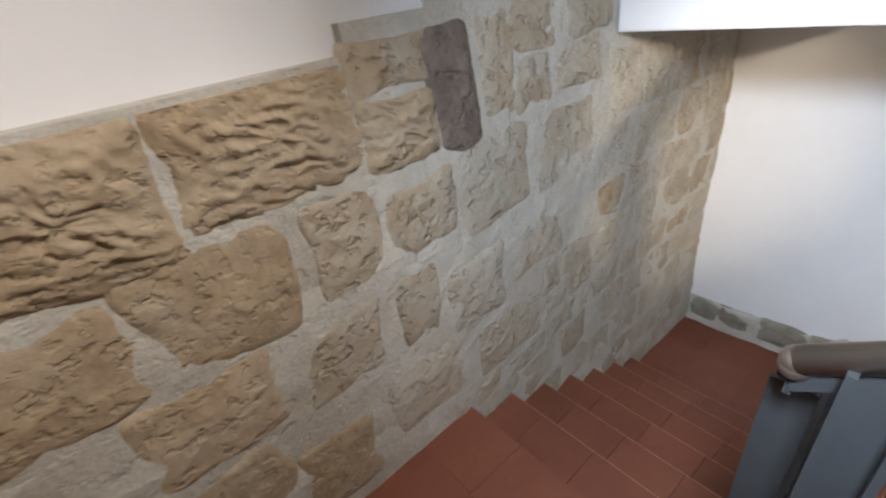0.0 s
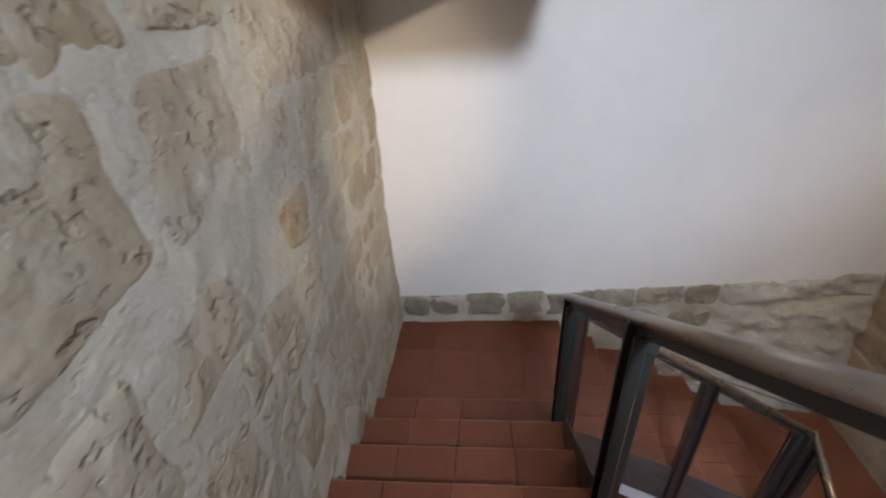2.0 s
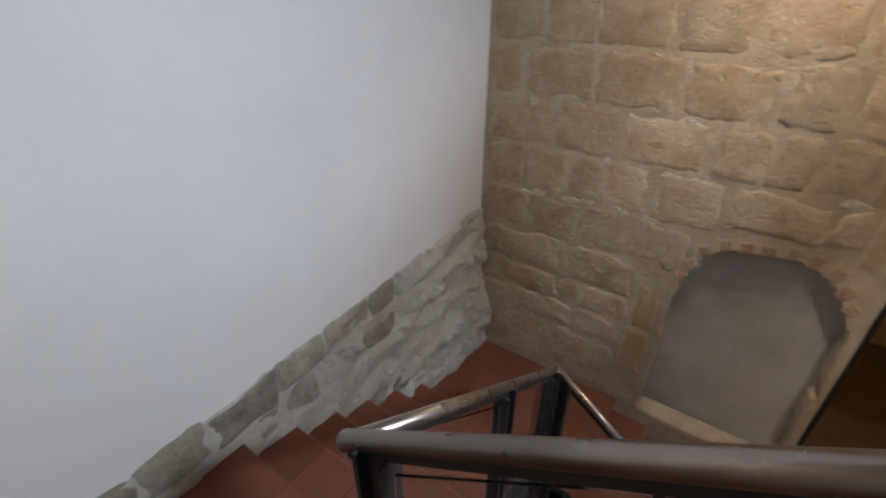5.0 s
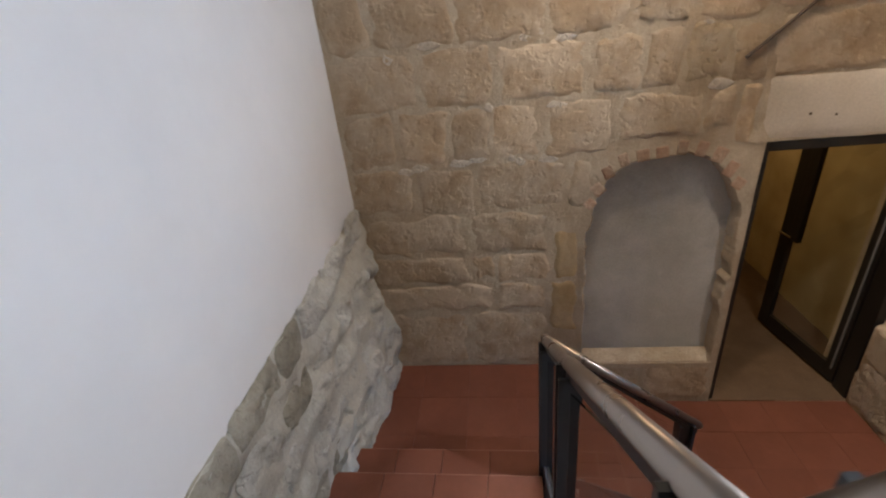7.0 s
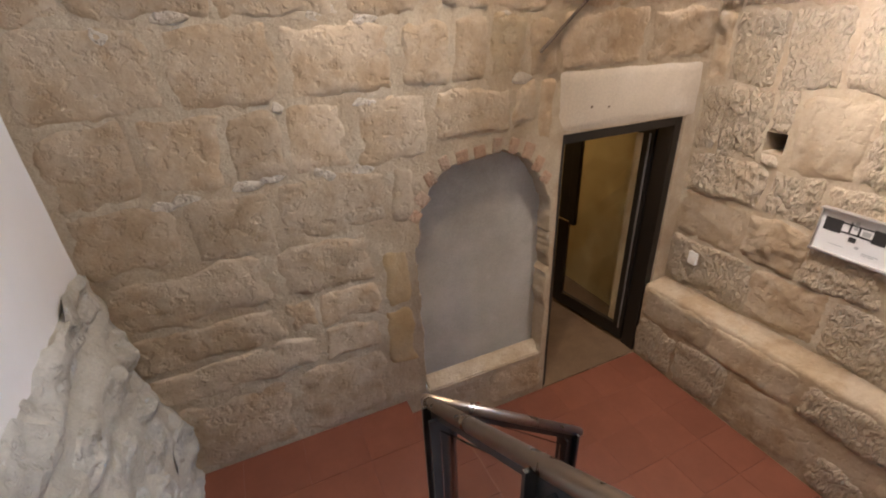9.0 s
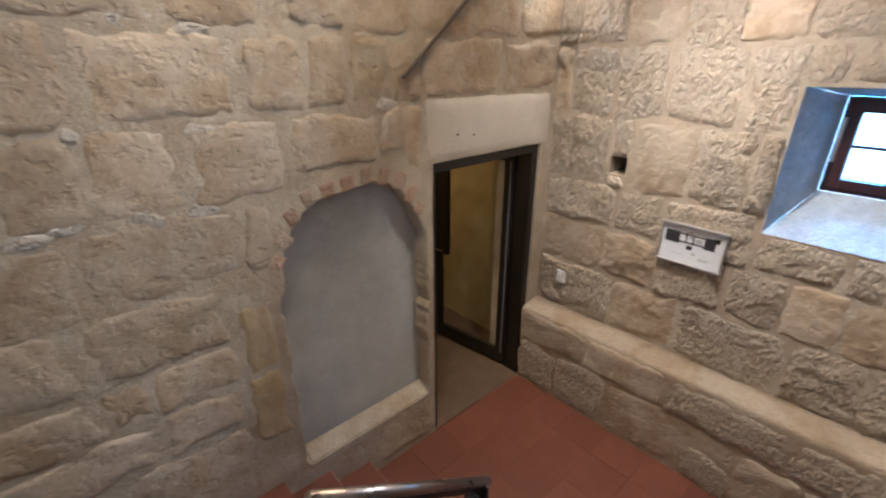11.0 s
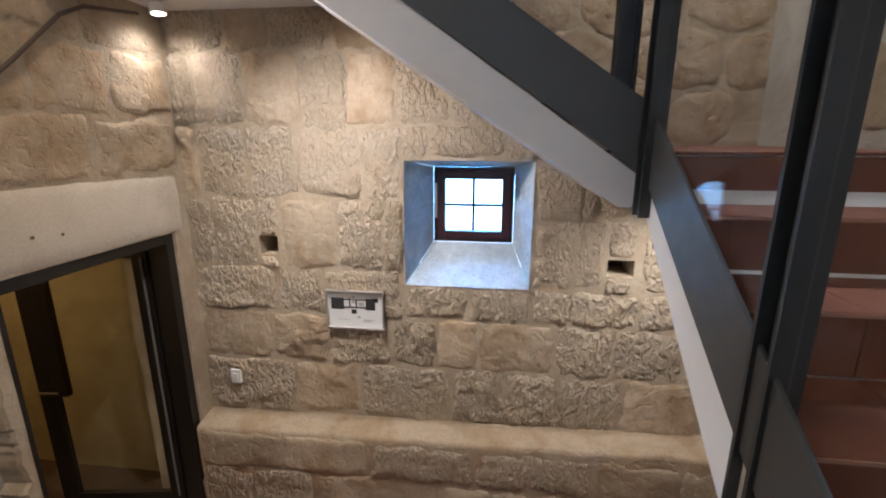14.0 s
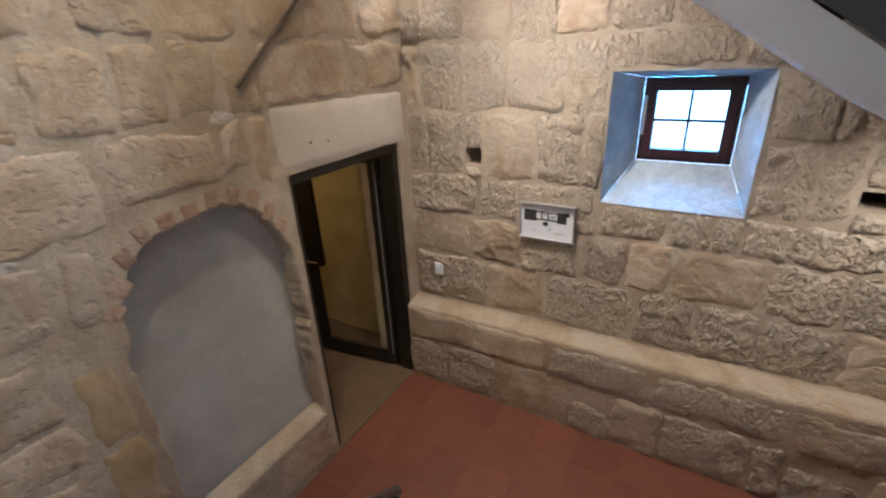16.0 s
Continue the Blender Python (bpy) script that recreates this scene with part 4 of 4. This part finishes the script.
bm = bmesh.new()
gy, gz = (G0 + G1) / 2, (GZ0 + GZ1) / 2
box(bm, XW - 0.025, XW - 0.005, gy - 0.009, gy + 0.009, GZ0, GZ1)
box(bm, XW - 0.024, XW - 0.006, G0, gy - 0.009, gz - 0.009, gz + 0.009)
box(bm, XW - 0.024, XW - 0.006, gy + 0.009, G1, gz - 0.009, gz + 0.009)
obs.append(part("glazing_bar", bm, M_WINFRAME))
for ya, yb in ((G0, gy), (gy, G1)):
    for za, zb in ((GZ0, gz), (gz, GZ1)):
        pn = part("window_pane", boxed(XW - 0.017, XW - 0.013, ya + 0.004, yb - 0.004, za + 0.004, zb - 0.004), M_GLASS)
        pn.visible_shadow = False
        obs.append(pn)
bm = bmesh.new()
box(bm, XW + 0.008, XW + 0.020, W0 + 0.010, W0 + 0.028, 2.22, 2.46, 0.003)
box(bm, XW + 0.018, XW + 0.045, W0 + 0.008, W0 + 0.030, 2.33, 2.36, 0.003)
obs.append(part("window_bolt", bm, M_ALU, label="pale metal espagnolette bolt"))
adopt(window_1, *obs)
structure(part("backdrop", boxed(-1.21, -1.20, -2.6, 1.2, 1.0, 2.62), M_SKYCARD), "bright overcast sky outside the small window", "backdrop")

# ---- door and the room behind it ----
door_1 = empty("door_1", (0.5, YC - 0.2, 0))
structure(door_1, "open glazed door in a dark steel frame", "door")
obs = []
bm = bmesh.new()
YF0, YF1 = YC - 0.16, YC - 0.02
box(bm, DOOR[0] + 0.002, DOOR[0] + 0.07, YF0, YF1, 0, 2.155, 0.004)
box(bm, DOOR[1] - 0.04, DOOR[1] - 0.002, YF0, YF1, 0, 2.155, 0.004)
box(bm, DOOR[0] + 0.07, DOOR[1] - 0.04, YF0, YF1, 2.09, 2.155, 0.004)
obs.append(part("door_frame", bm, M_DOOR))
hinge = Vector((0.06, YC - 0.17, 0))
turn = Matrix.Translation(hinge) @ Matrix.Rotation(radians(-82), 4, 'Z')


def leaf(name, a, mat, label="", bevel=0.004):
    bm = boxed(*a, bevel=bevel)
    bmesh.ops.transform(bm, verts=bm.verts, matrix=turn)
    o = part(name, bm, mat, label=label)
    obs.append(o)
    return o


LW = 0.90
leaf("stile", (0.0, 0.10, -0.045, 0.0, 0.03, 2.08), M_DOOR)
leaf("stile", (LW - 0.12, LW, -0.045, 0.0, 0.03, 2.08), M_DOOR)
leaf("bottom_rail", (0.10, LW - 0.12, -0.044, -0.001, 0.03, 0.17), M_DOOR)
leaf("top_rail", (0.10, LW - 0.12, -0.044, -0.001, 1.99, 2.08), M_DOOR)
gp = leaf("door_glass", (0.10, LW - 0.12, -0.027, -0.019, 0.17, 1.99), M_GLASS, bevel=0.0)
gp.visible_shadow = False
leaf("lock_plate", (LW - 0.20, LW - 0.11, -0.047, 0.002, 0.98, 2.0), M_DOOR)
leaf("door_handle", (LW - 0.18, LW - 0.05, 0.045, 0.06, 1.03, 1.05), M_CHROME, "bright steel lever handle")
leaf("handle_stem", (LW - 0.06, LW - 0.045, 0.0, 0.05, 1.03, 1.05), M_CHROME)
leaf("closer_bar", (0.028, 0.042, 0.0, 0.012, 0.15, 2.0), M_STRIP, "grey metal edge strip")
adopt(door_1, *obs)
bm = bmesh.new()
box(bm, -1.2, 2.6, YC - 3.0, YC - 0.42, -0.2, -0.004)
structure(part("back_room_floor", bm, M_BROWNFLOOR), "dull brown stone floor of the back room", "floor")
structure(part("threshold", boxed(DOOR[0], DOOR[1], YC - 0.42, YC + 0.0, -0.2, 0.004), M_BROWNFLOOR), "brown stone door threshold", "threshold")
structure(part("back_room_wall_west", slab_with_holes(YC - 3.0, YC - 0.42, -0.1, 3.0, [], lambda u, v, d: (-0.30 + d, u, v), 0.1, 0.15, 0.015), M_OCHRE), "ochre lit plaster wall of the back room", "wall")
structure(part("back_room_wall_south", boxed(-0.8, 2.7, YC - 3.1, YC - 3.0, -0.1, 3.0), M_OCHRE), "ochre wall of the back room", "wall")
structure(part("back_room_wall_east", boxed(2.6, 2.7, YC - 3.0, YC - 0.42, -0.1, 3.0), M_OCHRE), "ochre wall of the back room", "wall")
structure(part("back_room_ceiling", boxed(-0.85, 2.7, YC - 3.1, YC - 0.42, 3.0, 3.1), M_OCHRE), "plain ceiling of the back room", "ceiling")

# ---- wall A stones ----
rng = random.Random(23)


# (left, right, bottom, top) of the stones that stand out of the pointing
HACKED = [(0.13, 0.62, 4.05, 4.37), (-0.30, 0.09, 4.05, 4.34), (0.62, 0.90, 4.02, 4.23), (-0.68, -0.36, 4.04, 4.34)]
TAN = [(0.63, 0.92, 4.26, 4.38), (-0.08, 0.29, 3.68, 4.02), (-0.50, -0.13, 3.70, 3.99), (0.38, 0.59, 3.71, 4.01), (0.65, 0.95, 3.68, 3.95),
       (0.62, 0.79, 3.33, 3.60), (-0.24, 0.14, 3.38, 3.66), (0.22, 0.53, 3.34, 3.60), (-0.25, 0.06, 3.03, 3.32), (0.10, 0.39, 2.81, 3.16)]
PALE = [(1.03, 1.43, 3.63, 3.96), (1.53, 1.95, 3.61, 3.95), (1.28, 1.66, 3.24, 3.50), (0.85, 1.19, 3.20, 3.50), (0.52, 0.90, 2.88, 3.20), (1.02, 1.47, 2.82, 3.08),
        (1.19, 1.34, 4.06, 4.39), (1.40, 1.58, 4.03, 4.20), (1.69, 2.00, 4.04, 4.20), (1.38, 1.65, 4.23, 4.40), (1.74, 2.10, 4.26, 4.50), (1.20, 1.70, 4.46, 4.75)]
DARK = (0.94, 1.13, 4.00, 4.39)


def rubble_block(r, jitter=0.028):
    u0, u1, v0, v1 = r[0] - 0.022, r[1] + 0.022, r[2] - 0.022, r[3] + 0.022
    j_ = min(jitter, 0.16 * (u1 - u0), 0.16 * (v1 - v0))
    pts = [(u0, v0), ((u0 + u1) / 2, v0), (u1, v0), (u1, (v0 + v1) / 2), (u1, v1), ((u0 + u1) / 2, v1), (u0, v1), (u0, (v0 + v1) / 2)]
    return [(u + rng.uniform(-j_, j_), v + rng.uniform(-j_, j_)) for u, v in pts]


part("rubble_stone", rubble_stone(rubble_block(DARK), face_a, 0.016, 0.002, 0.012, 0.008, rng, 0.014), M_DARKSTONE, wall_a, "dark brown weathered stone", smooth=True)
for r_ in HACKED:
    part("rubble_stone", rubble_stone(rubble_block(r_), face_a, 0.016, 0.004, 0.014, 0.014, rng, 0.0085, 4.352 if r_[1] < 0.64 else 9, True), M_RUBBLE, wall_a, "tan sandstone hacked into rough ridges", smooth=True)
for r_ in TAN:
    part("rubble_stone", rubble_stone(rubble_block(r_), face_a, rng.uniform(0.006, 0.013), 0.002, 0.009, 0.014, rng, 0.015, 4.43 if r_[3] > 4.2 else 9), M_RUBBLE if r_[0] < 0.2 else M_PALERUBBLE, wall_a, smooth=True)
for r_ in PALE:
    part("rubble_stone", rubble_stone(rubble_block(r_), face_a, rng.uniform(0.003, 0.009), 0.002, 0.009, 0.014, rng, 0.017), M_SMEAR if r_[3] < 4.0 else M_PALERUBBLE, wall_a, smooth=True)
# the rest lies half hidden under the pointing
faint = courses(2.05, XB + 0.1, 1.45, 4.15, 0.24, 0.38, 0.26, 0.52, [], rng) + courses(0.80, 2.02, 1.45, 2.80, 0.24, 0.34, 0.26, 0.48, [], rng) + courses(1.52, 2.03, 2.84, 3.2, 0.16, 0.2, 0.2, 0.3, [], rng)
for r_ in faint:
    g_ = rng.uniform(0.015, 0.04)
    part("rubble_stone", rubble_stone(rubble_block((r_[0] + g_, r_[1] - g_, r_[2] + g_, r_[3] - g_), 0.04), face_a, rng.uniform(0.002, 0.008), 0.004, 0.011, 0.022, rng, 0.02), M_SMEAR if rng.random() < 0.8 else M_PALERUBBLE, wall_a, smooth=True)

# ---- rubble foot of the white wall ----
rng = random.Random(31)
y = 1.22
while y > -2.5:
    w_ = rng.uniform(0.22, 0.44)
    t_ = foot_top(y - w_ / 2) + rng.uniform(-0.01, 0.025)
    h_ = rng.uniform(0.15, 0.24)
    part("rubble_stone", rubble_stone(rubble_block((y - w_, y, t_ - h_, t_), 0.02), face_foot, rng.uniform(0.012, 0.03), 0.020, 0.014, 0.02, rng, 0.018), M_FOOT if y < -1.3 or rng.random() < 0.2 else M_FOOTDARK, foot, smooth=True)
    y -= w_ + 0.01
for poly in rubble_cells(-2.6, 0.3, 0.30, 1.68, 0.34, 0.21, rng):
    mu, mv = sum(p[0] for p in poly) / len(poly), sum(p[1] for p in poly) / len(poly)
    low = Z1 - 0.05 if mu > Y_L1 else Z2 - 0.05 + max(0, mu - Y_L2) * 0.7
    if low < mv < foot_top(mu) - 0.22:
        part("rubble_stone", rubble_stone(poly, face_foot, rng.uniform(-0.004, 0.016), rng.uniform(0.01, 0.03), 0.018, 0.04, rng, 0.02), M_FOOT if mu < -1.5 or rng.random() < 0.6 else M_FOOTDARK, foot, smooth=True)

# ---- loose things ----
plan = empty("framed_floor_plan", (XD + 0.03, -1.43, 1.49))
tagged(plan, "aluminium framed white card with a black floor plan", "picture")
X0 = XD + 0.022
obs = []
P0, P1, PZ0, PZ1 = -1.63, -1.235, 1.495, 1.77
obs.append(part("card", boxed(X0, X0 + 0.012, P0 + 0.012, P1 - 0.012, PZ0 + 0.012, PZ1 - 0.012), M_PAPER))
bm = bmesh.new()
box(bm, X0 - 0.005, X0 + 0.035, P0 - 0.004, P1 + 0.004, PZ1 - 0.014, PZ1, 0.003)
box(bm, X0 - 0.005, X0 + 0.030, P0 - 0.004, P1 + 0.004, PZ0, PZ0 + 0.014, 0.003)
box(bm, X0 - 0.004, X0 + 0.026, P0, P0 + 0.012, PZ0 + 0.014, PZ1 - 0.014, 0.003)
box(bm, X0 - 0.004, X0 + 0.026, P1 - 0.012, P1, PZ0 + 0.014, PZ1 - 0.014, 0.003)
obs.append(part("picture_frame", bm, M_ALU))
XP = X0 + 0.0135
for a_, mat_ in (((-1.60, -1.51, 1.635, 1.715), M_INK), ((-1.36, -1.295, 1.635, 1.715), M_INK), ((-1.31, -1.275, 1.69, 1.72), M_INK), ((-1.51, -1.36, 1.645, 1.655), M_INK), ((-1.51, -1.36, 1.70, 1.708), M_INK),
                 ((-1.475, -1.465, 1.655, 1.72), M_INK), ((-1.43, -1.42, 1.655, 1.70), M_INK), ((-1.455, -1.435, 1.68, 1.73), M_GREYINK), ((-1.46, -1.425, 1.605, 1.635), M_INK), ((-1.41, -1.37, 1.66, 1.69), M_GREYINK),
                 ((-1.42, -1.40, 1.575, 1.59), M_GREYINK), ((-1.38, -1.30, 1.56, 1.564), M_GREYINK), ((-1.38, -1.32, 1.55, 1.554), M_GREYINK), ((-1.55, -1.47, 1.56, 1.563), M_GREYINK)):
    obs.append(part("print", boxed(X0 + 0.012, XP, *a_), mat_))
adopt(plan, *obs)
switch = empty("light_switch", (XD + 0.02, -2.355, 1.07))
tagged(switch, "small white plastic light switch on the stone", "switch")
o_ = [part("switch_plate", boxed(XD + 0.005, XD + 0.045, -2.392, -2.318, 1.02, 1.125, bevel=0.005), M_WHITEPL), part("rocker", boxed(XD + 0.045, XD + 0.051, -2.375, -2.335, 1.045, 1.10, bevel=0.002), M_WHITEPL)]
adopt(switch, *o_)


def downlight(at, target, mount):
    thing = empty("downlight", at)
    tagged(thing, "small round lit downlight, some added unseen to brighten the stone", "lamp", group="downlights")
    up = (Vector(at) - Vector(target)).normalized()
    a_ = Vector(at) + up * 0.012
    bm = bmesh.new()
    r_ = bmesh.ops.create_cone(bm, cap_ends=True, segments=20, radius1=0.045, radius2=0.04, depth=0.05)
    m_ = Matrix.Translation(a_ + up * 0.03) @ up.to_track_quat('Z', 'Y').to_matrix().to_4x4()
    bmesh.ops.transform(bm, verts=bm.verts, matrix=m_)
    h_ = part("housing", bm, M_WHITEPL)
    bm = bmesh.new()
    bmesh.ops.create_cone(bm, cap_ends=True, segments=20, radius1=0.034, radius2=0.034, depth=0.004)
    bmesh.ops.transform(bm, verts=bm.verts, matrix=Matrix.Translation(a_ + up * 0.002) @ up.to_track_quat('Z', 'Y').to_matrix().to_4x4())
    l_ = part("lens", bm, M_LENS)
    stem_ = bmesh.new()
    rod(stem_, a_ + up * 0.05, mount, 0.008, 8)
    adopt(thing, h_, l_, part("stem", stem_, M_WHITEPL))


MOUNTS = [(0.06, -2.44, 3.53), (0.70, -1.62, 3.52), (0.32, 0.50, 2.57), (XD, -1.47, 4.84), (1.95, YC, 4.70), (0.55, -0.35, ZTOP)]
# bodies for the added fill lamps as well as the real downlights
for (eye, target, *_), mount in zip(DOWNLIGHTS_AND_FILLS, MOUNTS):
    downlight(eye, target, mount)

bm = bmesh.new()
route = [(1.30, YC + 0.02, 2.66), (0.80, YC + 0.02, 3.08), (0.54, YC + 0.02, 3.32), (0.40, YC + 0.02, 3.39), (0.06, YC + 0.03, 3.44)]
for p_, q_ in zip(route, route[1:]):
    rod(bm, p_, q_, 0.010, 10)
tagged(part("cable_conduit", bm, M_CONDUIT), "thin dark cable conduit running along the stone wall", "conduit")

# ---- floor tiles, last ----
tile_area(floor, XF - 0.02, XB - 0.02, YC + 0.004, 1.18, 0.0, 0.32)
